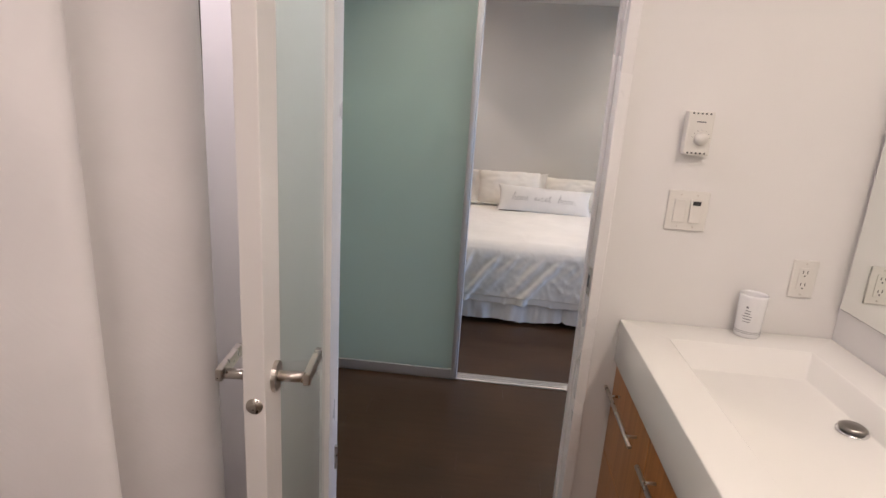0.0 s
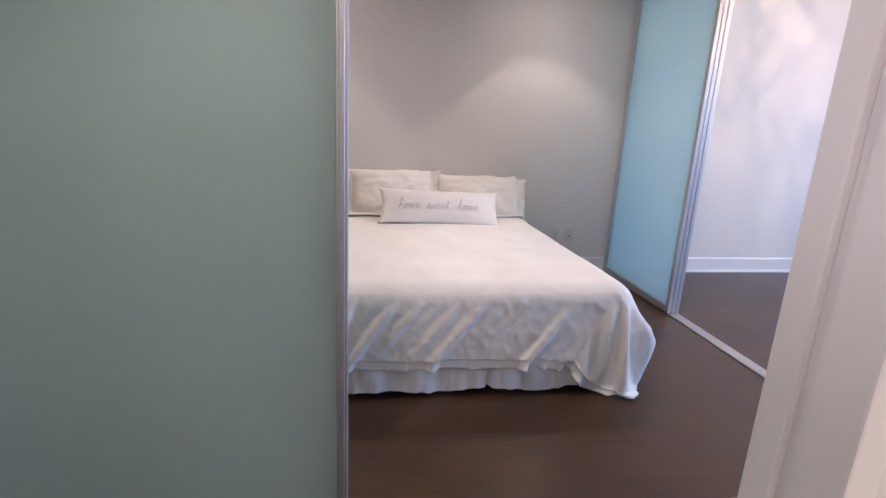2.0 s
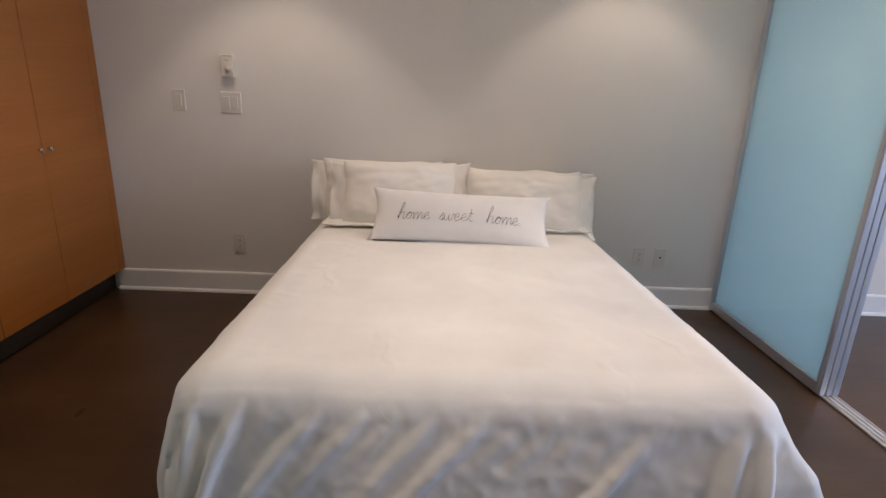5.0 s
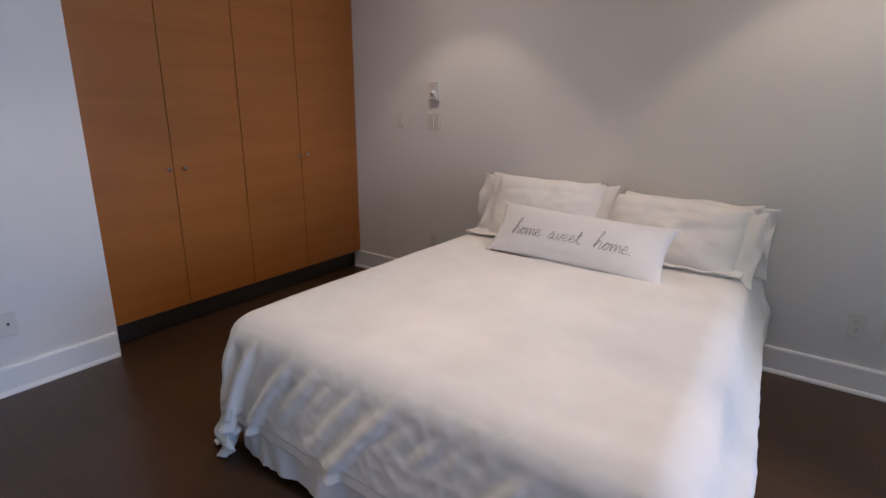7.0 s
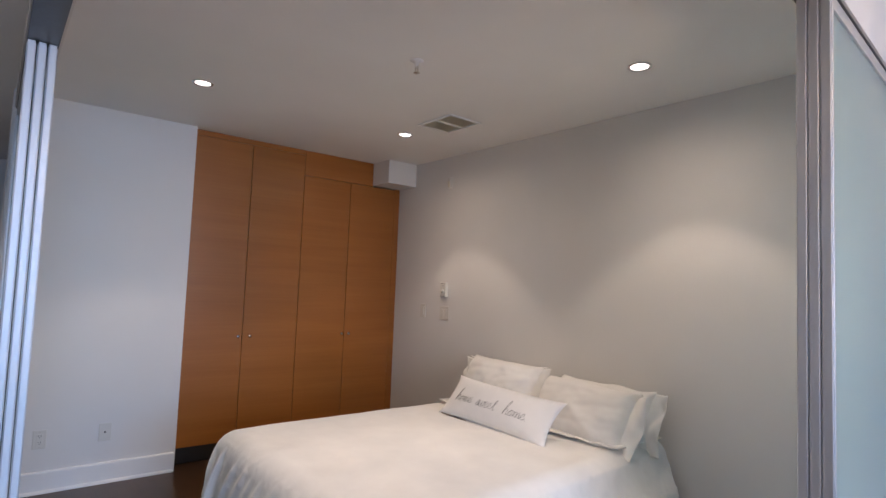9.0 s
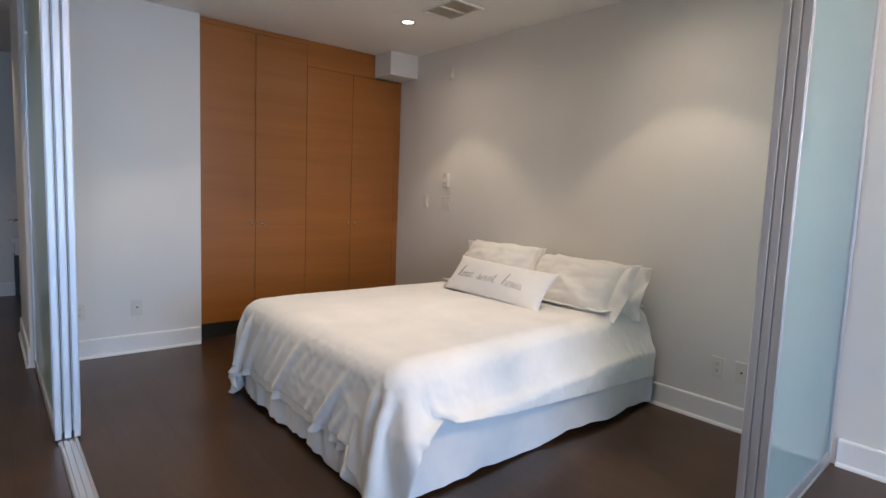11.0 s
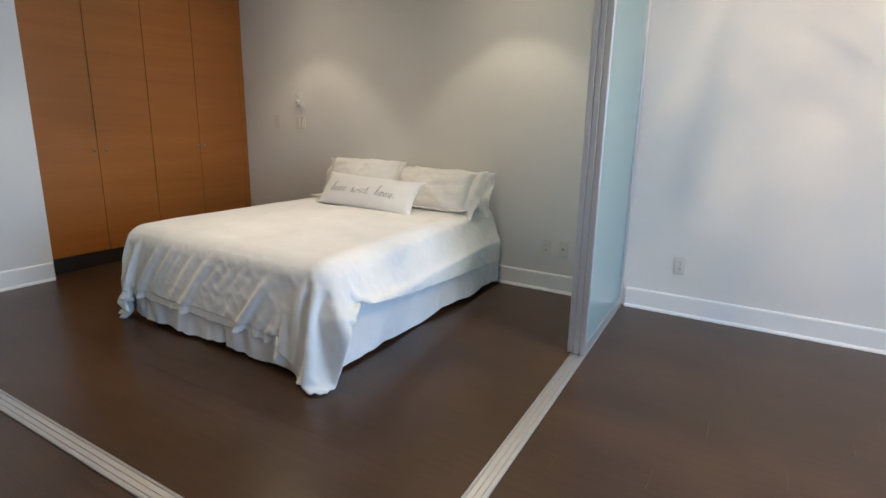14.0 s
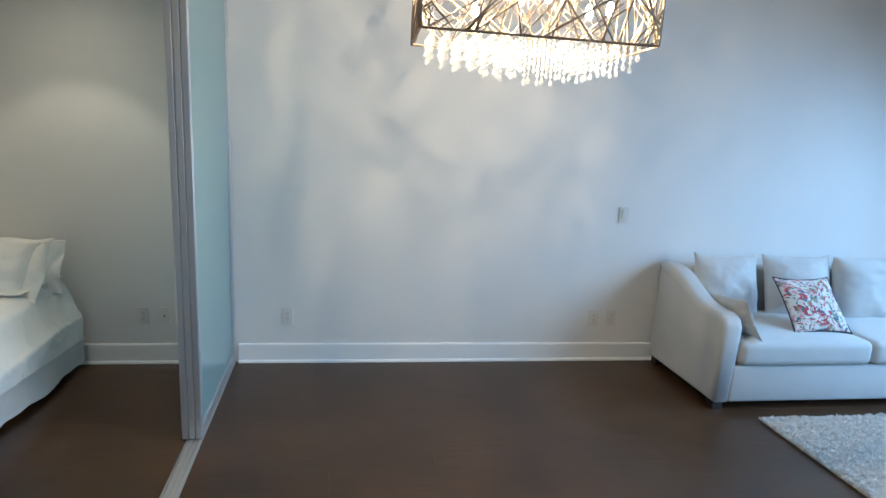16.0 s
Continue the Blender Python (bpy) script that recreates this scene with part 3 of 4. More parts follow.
def hem_band(P):
    """The second layer of the hem: it starts behind the sheet's edge at the foot and hangs a little lower."""
    edge, above = P[0, 8:-8], P[4, 8:-8]
    rows = []
    n = len(edge)
    for k in range(7):
        v = k / 6
        row = []
        for i in range(n):
            down = Vector(edge[i]) - Vector(above[i])
            down = down.normalized() if down.length > 1e-6 else Vector((0, 0, -1))
            along = Vector(edge[min(i + 1, n - 1)]) - Vector(edge[max(i - 1, 0)])
            side = along.cross(down)
            side = side.normalized() if side.length > 1e-6 else Vector((0, -1, 0))
            if side.y > 0:
                side = -side
            far = 0.052 + 0.010 * noise.noise((i * 0.13, 3, 1))
            p = Vector(above[i]) + down * v * (far + (Vector(edge[i]) - Vector(above[i])).length)
            p -= side * (0.010 - 0.012 * v * v * noise.noise((i * 0.20, 1, 6)))
            row.append((p.x, min(p.y, 4.722) if 0.6 < p.x < 2.05 else p.y, max(p.z, 0.012)))
        rows.append(row)
    return sheet_of(np.array(rows))


def bed_set():
    bed = thing("bed", "made-up queen bed with a white skirt against the wall", "bed")
    part("box_spring", bm_box(BX0 + 0.02, BX1 - 0.02, BY0 + 0.025, BY1, 0.10, 0.34, 0.02), SKIRTLINEN, bed)
    part("mattress", bm_box(BX0 + 0.05, BX1 - 0.05, BY0 + 0.04, BY1, 0.34, 0.555, 0.07, seg=4), BEDLINEN, bed, "", True)
    for x in (BX0 + 0.1, BX1 - 0.1):
        for y in (BY0 + 0.12, BY1 - 0.12):
            part("leg", bm_rod((x, y, 0.0), (x, y, 0.10), 0.022), DARKMETAL, bed)
    bed_skirt(bed)
    d = thing("duvet", "rumpled white linen duvet hanging over the bed's foot", "duvet")
    P = drape()
    # soft unevenness of the filling
    for row in P:
        for p in row:
            if p[2] < 0.55:
                # crumpled linen where it hangs
                out = sum(high * max(0.0, 1 - abs(2.4 * noise.noise((p[0] * f + p[2] * 4, p[1] * f, p[2] * f * 0.7)))) ** 3 for f, high in ((9, 0.0045), (21, 0.004), (38, 0.002)))
                if p[1] < 4.77:
                    p[1] -= out
                else:
                    p[0] += out if p[0] > 1.3 else -out
            else:
                p[2] += 0.005 * noise.noise((p[0] * 2.6, p[1] * 2.6, 3)) + 0.0015 * noise.noise((p[0] * 9, p[1] * 6, 8))
                # a long soft crease across the top
                cr = (p[1] - 5.55) + 0.5 * (p[0] - 1.45)
                p[2] += 0.003 * math.exp(-(cr / 0.05) ** 2 - ((p[0] - 1.45) / 0.33) ** 2)
    for name, bm, thick, label in (("cover", sheet_of(P, 5), 0.007, ""), ("hem_flap", hem_band(P), 0.003, "lower hem of the duvet cover")):
        ob = part(name, bm, BEDLINEN, d, label, True)
        sub = ob.modifiers.new("smooth", "SUBSURF")
        sub.levels = sub.render_levels = 1
        sm = ob.modifiers.new("thick", "SOLIDIFY")
        sm.thickness, sm.offset = thick, 0


def cushion(w, h, t, pinch=0.05, seed=0.0, n=44, power=2.2, soft=0.55):
    """A stuffed cushion in the x-z plane, its middle at the origin, thick along y."""
    bm = bmesh.new()
    sheets = []
    for side in (1, -1):
        vs = []
        for j in range(n + 1):
            row = []
            for i in range(n + 1):
                u, v = 2 * i / n - 1, 2 * j / n - 1
                e = max(0.0, (1 - abs(u) ** power) * (1 - abs(v) ** power)) ** soft
                x = u * w / 2 * (1 - pinch * (1 - v * v) ** 0.8 * abs(u))
                z = v * h / 2 * (1 - pinch * 1.6 * (1 - u * u) ** 0.8 * abs(v))
                wr = 0.0
                if seed:
                    wr = (0.017 * noise.noise((u * 2.2 + seed, v * 2.2, side)) + 0.007 * noise.noise((u * 5 + seed, v * 5, side))) * e
                    x += 0.010 * noise.noise((seed, v * 2.5, 3))
                    z += 0.012 * noise.noise((u * 2.2, seed, 5))
                y = -side * (e * t / 2 + wr)
                if side < 0 and (i in (0, n) or j in (0, n)):
                    row.append(sheets[0][j][i])
                else:
                    row.append(bm.verts.new((x, y, z)))
            vs.append(row)
        sheets.append(vs)
        for j in range(n):
            for i in range(n):
                q = (vs[j][i], vs[j][i + 1], vs[j + 1][i + 1], vs[j + 1][i])
                bm.faces.new(q if side > 0 else q[::-1])
    return bm


def flange(w, h, side, seed, x0, thick=0.0):
    """The loose open end of a pillowcase: a flat band that curls at its corners."""
    def f(u, v):
        a = v * 2 - 1
        ear = abs(a) ** 6
        x = x0 + side * u * w * (1 + 0.12 * noise.noise((v * 3, seed, 1)) + 0.15 * ear)
        y = (0.020 * math.sin(v * 6 + seed) + 0.030 * noise.noise((u * 2, v * 4, seed))) * u - 0.012 * ear * u * u
        y += -thick * max(0.0, 1 - a * a) * (1 - u) ** 1.5
        z = a * h / 2 * (1 + 0.06 * u * ear) + 0.006 * noise.noise((u * 3, v * 6, seed)) * u
        return (x, y, z)
    return bm_grid(14, 40, f)


def bed_pillow(m, w, h, t, ends, seed, label, mat):
    p = thing("pillow", label, "pillow", m, "pillows on the bed")
    part("pillow_body", cushion(w, h, t * 1.35, 0.04, seed, 44, 3.4, 0.42), mat, p, "", True)
    for side in ends:
        a = part("pillowcase_hem", flange(0.082, h * 0.90, side, seed, side * w * 0.462, 0.024), HEMLINEN, p, "loose open hem of the pillowcase", True)
        sm = a.modifiers.new("thick", "SOLIDIFY")
        sm.thickness = 0.004
        seam = bm_grid(3, 30, lambda u, v: (side * (w * 0.445 + 0.010 * u), -0.030 * max(0.0, 1 - (2 * v - 1) ** 2) - 0.004 - 0.004 * math.sin(math.pi * u), (2 * v - 1) * h * 0.45))
        part("hem_seam", seam, HEMLINEN, p, "stitched ridge of the hem", True)


HEMLINEN = cloth("hem_linen", (0.86, 0.845, 0.81), wrinkle=0.12)


# one pen stroke for each letter: across, and up from the line in x-heights; then its width
PEN = {
    "h": (((0, 0.2), (0.25, 1.2), (0.44, 2.1), (0.3, 2.3), (0.2, 1.7), (0.12, 0.7), (0.08, 0), (0.22, 0.65), (0.45, 1), (0.6, 0.75), (0.6, 0.1), (0.78, 0.1)), 0.85),
    "o": (((0.3, 0.95), (0.06, 0.55), (0.2, 0.02), (0.5, 0.25), (0.5, 0.8), (0.3, 0.95), (0.5, 0.75), (0.75, 0.85)), 0.75),
    "m": (((0, 0.85), (0.05, 0), (0.2, 0.7), (0.36, 0.95), (0.45, 0.6), (0.45, 0), (0.6, 0.7), (0.76, 0.95), (0.86, 0.6), (0.88, 0.1), (1.02, 0.1)), 1.05),
    "e": (((0.1, 0.4), (0.4, 0.6), (0.42, 0.9), (0.22, 1), (0.05, 0.5), (0.2, 0.04), (0.5, 0.12), (0.66, 0.35)), 0.68),
    "s": (((0, 0.1), (0.28, 0.75), (0.36, 1.05), (0.4, 0.6), (0.42, 0.2), (0.2, 0), (0.4, 0.04), (0.55, 0.3)), 0.55),
    "w": (((0, 0.9), (0.05, 0.2), (0.2, 0), (0.4, 0.3), (0.45, 0.85), (0.47, 0.2), (0.62, 0), (0.8, 0.4), (0.82, 0.95), (1, 0.8)), 1.0),
    "t": (((0.05, 0.3), (0.25, 1.7), (0.24, 0.2), (0.38, 0), (0.6, 0.2)), 0.6),
}


def script_word(word, left):
    """One word written in thread on the pillow's bulging front."""
    def on_cover(a, h):
        x, z = left + a * 0.0465 + h * 0.006, -0.046 + h * 0.037
        e = max(0.0, (1 - abs(x / 0.44) ** 2.2) * (1 - abs(z / 0.14) ** 2.2)) ** 0.55
        return (x, -(e * 0.075 + 0.0006), z)

    strokes, at = [[]], 0.0
    for c in word:
        if c == ".":
            strokes.append([(at + 0.1, 0.02), (at + 0.14, 0.06), (at + 0.18, 0.02)])
            continue
        points, width = PEN[c]
        strokes[0] += [(at + a, h) for a, h in points]
        if c == "t":
            strokes.append([(at + 0.02, 1.05), (at + 0.25, 1.1), (at + 0.5, 1.15)])
        at += width
    data = bpy.data.curves.new("word", "CURVE")
    data.dimensions, data.bevel_depth, data.bevel_resolution = "3D", 0.00085, 1
    for pts in strokes:
        pts = [pts[0]] + pts + [pts[-1]]
        fine = []
        for p, q, r, t in zip(pts, pts[1:], pts[2:], pts[3:]):
            for k in range(5):
                u = k / 5
                fine.append([0.5 * (2 * q[n] + (r[n] - p[n]) * u + (2 * p[n] - 5 * q[n] + 4 * r[n] - t[n]) * u * u + (3 * q[n] - p[n] - 3 * r[n] + t[n]) * u ** 3) for n in (0, 1)])
        fine.append(pts[-1])
        line = data.splines.new("POLY")
        line.points.add(len(fine) - 1)
        for point, (a, h) in zip(line.points, fine):
            point.co = (*on_cover(a, h), 1)
    tmp = bpy.data.objects.new("tmp", data)
    scene.collection.objects.link(tmp)
    bpy.context.view_layer.update()
    me = bpy.data.meshes.new_from_object(tmp.evaluated_get(bpy.context.evaluated_depsgraph_get()))
    bpy.data.objects.remove(tmp)
    me.materials.clear()
    me.materials.append(INK)
    return me


INK = Mat("grey_thread", (0.075, 0.07, 0.07), 0.8).m


def pillows():
    bed_pillow(pose(0.875, 6.585, 0.712, -16, 0, 2), 0.68, 0.36, 0.17, (-1,), 1.7, "ivory pillow with a hemmed case, leaning on the wall", PILLOWLINEN)
    bed_pillow(pose(1.665, 6.585, 0.692, -14, 0, -2), 0.66, 0.35, 0.17, (1,), 2.9, "ivory pillow with a hemmed case, leaning on the wall", PILLOWLINEN)
    bed_pillow(pose(0.98, 6.425, 0.722, -27, -1, 1), 0.62, 0.39, 0.20, (-1, 1), 4.2, "white pillow propped against another pillow", PILLOWLINEN)
    bed_pillow(pose(1.65, 6.42, 0.693, -30, 1, -2), 0.64, 0.37, 0.20, (1,), 5.6, "ivory pillow propped against another pillow", PILLOWLINEN)
    l = thing("lumbar_pillow", "long white lumbar pillow lettered home sweet home", "pillow", pose(1.305, 6.085, 0.698, -38, 1.2, -1))
    body = part("cover", cushion(0.88, 0.28, 0.15, 0.075, 0.0), LUMBAR, l, "", True)
    for word, x in (("home", -0.300), ("sweet", -0.106), ("home.", 0.118)):
        ob = new("lettering", script_word(word, x))
        ob.parent = l
        tagged(ob, "thin dark handwritten-style word")
    part("zipper_edge", bm_box(-0.41, 0.41, -0.003, 0.003, -0.1385, -0.133), INKSEAM, l)


def bed_sheet():
    sh = thing("bed_sheet", "white top sheet folded back under the pillows", "sheet")

    def f(u, v):
        x = 0.60 + u * 1.385
        y = 6.69 - v * (0.47 + 0.018 * noise.noise((u * 9, 1, 4)) + 0.03 * math.sin(u * 4))
        return (x, y, 0.604 + 0.010 * math.exp(-((u - 0.5) / 0.35) ** 2) + 0.007 * v ** 6 * (1 + noise.noise((u * 22, 3, 1))) + 0.002 * noise.noise((u * 12, v * 5, 6)))

    a = part("fold", bm_grid(120, 24, f), BEDLINEN, sh, "", True)
    sm = a.modifiers.new("thick", "SOLIDIFY")
    sm.thickness = 0.005


INKSEAM = Mat("brown_seam", (0.22, 0.16, 0.12), 0.8).m
bed_set()
bed_sheet()
pillows()

# ---- floor planks ----
PW, PL = 0.127, 1.22


def planks():
    me = mesh_of("plank", bm_box(0.00008, PL - 0.00008, 0.00008, PW - 0.00008, -0.012, 0.0, 0.0002, seg=1), FLOORWOOD)
    floor = tagged(new("floor"), "dark brown stained wooden plank floor, semi-gloss", "floor", "", "structure")
    rng = random.Random(4)
    co = np.array([v.co[:] for v in me.vertices])
    faces = [tuple(p.vertices) for p in me.polygons]
    verts, polys = [], []
    y = -0.8
    while y < HEAD:
        x = -3.55 - rng.random() * PL
        while x < 8.65:
            if -0.75 < x < 5.2 and 2.55 < y < 6.7:
                ob = new("plank", me)
                ob.location, ob.parent = (x, y, 0), floor
            else:
                base = len(verts)
                verts.extend((co + np.array((x, y, 0))).tolist())
                polys.extend([tuple(i + base for i in p) for p in faces])
            x += PL
        y += PW
    far = bpy.data.meshes.new("plank_field")
    far.from_pydata(verts, [], polys)
    far.materials.append(FLOORWOOD)
    ob = new("plank_field", far)
    ob.parent = floor
    ob["kind"] = "stuff"

# ---- bathroom ----
SOLID = paint("solid_surface", (0.80, 0.79, 0.75), 0.22)
CERAMIC = Mat("white_ceramic", (0.78, 0.78, 0.78), 0.18).m
GREYINK = Mat("grey_print", (0.16, 0.16, 0.17), 0.6).m
MIRRORM = Mat("mirror_silver", (0.90, 0.92, 0.90), 0.015, 1.0).m


DARKNICKEL = metal("dark_nickel", (0.28, 0.26, 0.24), 0.3)


def vanity():
    x0, x1, y0, y1, top = 1.237, 1.867, 0.55, 2.612, 0.913
    bx0, bx1, by0, by1 = 1.352, 1.745, 1.62, 2.485     # the basin's rim
    fx0, fx1, fy0, fy1 = 1.385, 1.725, 1.80, 2.452     # the basin's floor
    v = thing("washbasin", "white solid-surface washbasin slab on the vanity cabinet", "washbasin")
    bm = bmesh.new()

    def loop(pts):
        return [bm.verts.new(p) for p in pts]

    def rect(a, b, c, d, z):
        return [(a, c, z), (b, c, z), (b, d, z), (a, d, z)]

    outer, rim = loop(rect(x0, x1, y0, y1, top)), loop(rect(bx0, bx1, by0, by1, top))
    low = loop([(fx0, fy0, 0.85), (fx1, fy0, 0.85), (fx1, fy1, 0.842), (fx0, fy1, 0.842)])
    under = loop(rect(x0, x1, y0, y1, 0.772))
    for a, b in ((outer, rim), (rim, low), (under, outer)):
        for i in range(4):
            bm.faces.new((a[i], a[(i + 1) % 4], b[(i + 1) % 4], b[i]))
    bm.faces.new(low)
    bm.faces.new(under[::-1])
    bmesh.ops.bevel(bm, geom=[e for e in bm.edges], offset=0.004, segments=3, affect="EDGES", profile=0.5)
    part("slab", bm, SOLID, v, "", True).data.shade_smooth()
    drain = part("drain", bm_spin([(0.020, 0.0), (0.033, 0.001), (0.034, 0.004), (0.026, 0.005)], 32, (1.688, 2.182, 0.846)), CHROME, v, "round chrome drain stopper", True)
    part("stopper", bm_spin([(0.012, 0.0), (0.029, 0.008), (0.030, 0.012), (0.022, 0.017), (0.0005, 0.018)], 32, (1.688, 2.182, 0.848)), DARKNICKEL, drain, "", True)
    c = thing("vanity_cabinet", "honey-coloured wood vanity cabinet with bar handles", "cabinet")
    part("carcass", bm_box(1.27, 1.866, 0.56, 2.606, 0.14, 0.771), VANITYWOOD, c)
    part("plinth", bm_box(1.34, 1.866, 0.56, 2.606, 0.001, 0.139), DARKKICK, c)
    ys = [2.606, 2.205, 1.775, 1.345, 0.955, 0.56]
    for a, b in zip(ys, ys[1:]):
        for z0, z1 in ((0.455, 0.768), (0.145, 0.452)):
            dr = part("drawer_front", bm_box(1.247, 1.269, b + 0.0015, a - 0.0015, z0, z1, 0.001, seg=1), VANITYWOOD, c)
            h0, h1 = b + 0.05, a - 0.05
            if z0 > 0.4:
                hb = bm_rod((1.217, h0, 0.695), (1.217, h1 + 0.02, 0.695), 0.006)
                bm_rod((1.217, h0 + 0.05, 0.695), (1.248, h0 + 0.05, 0.695), 0.004, bm=hb)
                bm_rod((1.217, h1 - 0.04, 0.695), (1.248, h1 - 0.04, 0.695), 0.004, bm=hb)
                part("bar_handle", hb, NICKEL, dr, "brushed metal bar handle", True)


def mirror():
    m = thing("wall_mirror", "large frameless wall mirror above the vanity", "mirror")
    part("mirror_glass", bm_box(1.853, 1.8555, 0.75, 2.586, 1.018, 2.12), MIRRORM, m)
    part("mirror_back", bm_box(1.8556, 1.8695, 0.748, 2.588, 1.016, 2.122), DARKMETAL, m)


def cup():
    c = thing("tumbler", "white ceramic tumbler with grey printed lines", "cup", pose(1.60, 2.575, 0.914))
    part("body", bm_spin([(0.034, 0.0), (0.036, 0.004), (0.0385, 0.12), (0.0392, 0.128), (0.0375, 0.129), (0.0362, 0.122), (0.033, 0.012), (0.002, 0.010)], 40), CERAMIC, c, "", True)
    for z in (0.014, 0.019):
        part("stripe", bm_spin([(0.0364 + z * 0.02, z), (0.0368 + z * 0.02, z + 0.0005), (0.0364 + z * 0.02, z + 0.0012)], 40), GREYINK, c)
    rng = random.Random(8)
    for i in range(6):
        z = 0.092 - i * 0.0085
        w = 0.35 + 0.35 * rng.random()
        a0 = -2.25 - w / 2 + 0.1 * rng.random()
        r = 0.0366 + 0.0025 * z / 0.12 + 0.0006
        t = 0.006 if i == 0 else 0.0022
        bm = bm_grid(8, 2, lambda u, v: (r * math.cos(a0 + u * (0.16 if i == 0 else w)), r * math.sin(a0 + u * (0.16 if i == 0 else w)), z + v * t))
        part("printed_bar", bm, GREYINK, c)


def plate(name, label, m, w=0.072, h=0.116):
    p = thing(name, label, "wall plate", m, "wall plates")
    part("cover_plate", bm_box(-w / 2, w / 2, -0.006, 0.0, -h / 2, h / 2, 0.0028), PLASTIC, p)
    return p


def outlet(m, label="white double socket outlet on the wall"):
    p = plate("socket_outlet", label, m)
    body = part("socket_face", bm_box(-0.0168, 0.0168, -0.0085, -0.005, -0.034, 0.034, 0.001), PLASTIC, p)
    for s in (0.019, -0.019):
        for x in (-0.006, 0.006):
            part("slot", bm_box(x - 0.0012, x + 0.0012, -0.0088, -0.0082, s - 0.001, s + 0.008), SLOT, body)
        part("earth_hole", bm_rod((0, -0.0088, s - 0.008), (0, -0.0082, s - 0.008), 0.0024, None, 12), SLOT, body)
    for s in (0.047, -0.047):
        part("screw", bm_rod((0, -0.0072, s), (0, -0.0055, s), 0.0028, None, 12), NICKEL, p)


def jack(m):
    p = plate("cable_outlet", "white cable wall plate with a dark jack", m)
    part("jack", bm_rod((0, -0.010, 0), (0, -0.005, 0), 0.006, None, 16), SLOT, p)


def switches(m, n, label, w=0.072, timer=False):
    p = plate("light_switch", label, m, w, 0.118)
    for k in range(n):
        x = (k - (n - 1) / 2) * 0.046
        r = part("rocker", bm_box(x - 0.0165, x + 0.0165, -0.0105, -0.005, -0.034, 0.034, 0.0015), PLASTIC, p)
        if timer and k == n - 1:
            part("display", bm_box(x - 0.011, x + 0.011, -0.0112, -0.010, 0.018, 0.030), SLOT, r, "small dark display")
        for s in (0.047, -0.047):
            part("screw", bm_rod((x, -0.0072, s), (x, -0.0055, s), 0.0026, None, 12), NICKEL, p)


def thermostat(m):
    t = thing("thermostat", "white wall thermostat with a round dial", "thermostat", m, "thermostats")
    part("case", bm_box(-0.036, 0.036, -0.032, 0.0, -0.060, 0.060, 0.004), PLASTIC, t)
    part("dial", bm_rod((0.006, -0.032, -0.014), (0.006, -0.043, -0.014), 0.0185, 0.0165, 28), PLASTIC, t, "", True)
    part("logo_bar", bm_box(-0.012, 0.014, -0.0324, -0.0318, 0.030, 0.033), GREYINK, t)
    for k in range(5):
        for z in (0.054, -0.054):
            part("vent_slot", bm_box(-0.026 + k * 0.0115, -0.021 + k * 0.0115, -0.0324, -0.0315, z - 0.0022, z + 0.0022), SLOT, t)
    for k in range(7):
        a = math.pi * (0.05 + 0.9 * k / 6)
        x, z = 0.006 + 0.0235 * math.cos(a), -0.014 + 0.0235 * math.sin(a)
        part("dial_mark", bm_box(x - 0.0008, x + 0.0008, -0.0324, -0.0318, z - 0.0008, z + 0.0008), SLOT, t)


def shower_curtain():
    c = thing("shower_curtain", "off-white shower curtain hanging in deep folds", "curtain")

    def f(u, v):
        y = 0.25 + u * 1.70
        s = u * 1.62
        x = 0.225 + 0.085 * math.sin(s * 25 + 0.9 * math.sin(s * 6)) * (0.6 + 0.4 * v) + 0.02 * noise.noise((s * 6, v * 1.5, 3))
        return (x, y + 0.015 * noise.noise((s * 5, v * 2, 8)), 2.06 - v * 1.93)

    a = part("curtain_cloth", bm_grid(260, 30, f), CURTAIN, c, "", True)
    sm = a.modifiers.new("thick", "SOLIDIFY")
    sm.thickness = 0.0025
    # dark strip added for the shadow in the gap past the curtain's edge
    part("gap_shade", bm_grid(3, 12, lambda u, v: (0.236 + 0.01 * u, 1.93 + u * (0.068 - 0.03 * v) + 0.01 * v, 2.05 - v * 1.9)), GAPSHADE, c, "dark strip standing in for the shaded gap behind the curtain", True)
    part("rod", bm_rod((0.235, -0.79, 2.085), (0.235, 2.61, 2.085), 0.0125), CHROME, c, "chrome curtain rod", True)
    for k in range(10):
        y = 0.30 + k * 0.17
        bm = bm_rod((0.235, y, 2.055), (0.235, y, 2.10), 0.003)
        part("ring", bm, CHROME, c)


# the gap's shade, put into a dark colour
GAPSHADE = Mat("dark_gap_shade", (0.05, 0.043, 0.03), 0.5).m
CURTAIN = cloth("curtain_cotton", (0.73, 0.71, 0.71), 700, 0.08, 0.1)
vanity()
mirror()
cup()
shower_curtain()
BW = 2.6145
thermostat(pose(1.364, BW, 1.490))
switches(pose(1.378, BW, 1.267), 2, "white double switch plate with a timer display", 0.118, True)
outlet(pose(1.744, BW, 1.091), "cream double socket outlet above the vanity")
# bedroom and living room wall plates
HW = HEAD - 0.0005
thermostat(pose(-0.010, HW, 1.362))
switches(pose(-0.012, HW, 1.163), 2, "white double switch plate beside the bed", 0.118)
switches(pose(-0.309, HW, 1.168), 1, "white single light switch beside the closet")
outlet(pose(-0.025, HW, 0.326))
outlet(pose(2.432, HW, 0.330))
jack(pose(2.563, HW, 0.330))
outlet(pose(3.352, HW, 0.333))
outlet(pose(5.553, HW, 0.331))
outlet(pose(5.692, HW, 0.331))
switches(pose(5.70, HW, 1.104), 1, "white single light switch on the living room wall")
WW = -0.6995
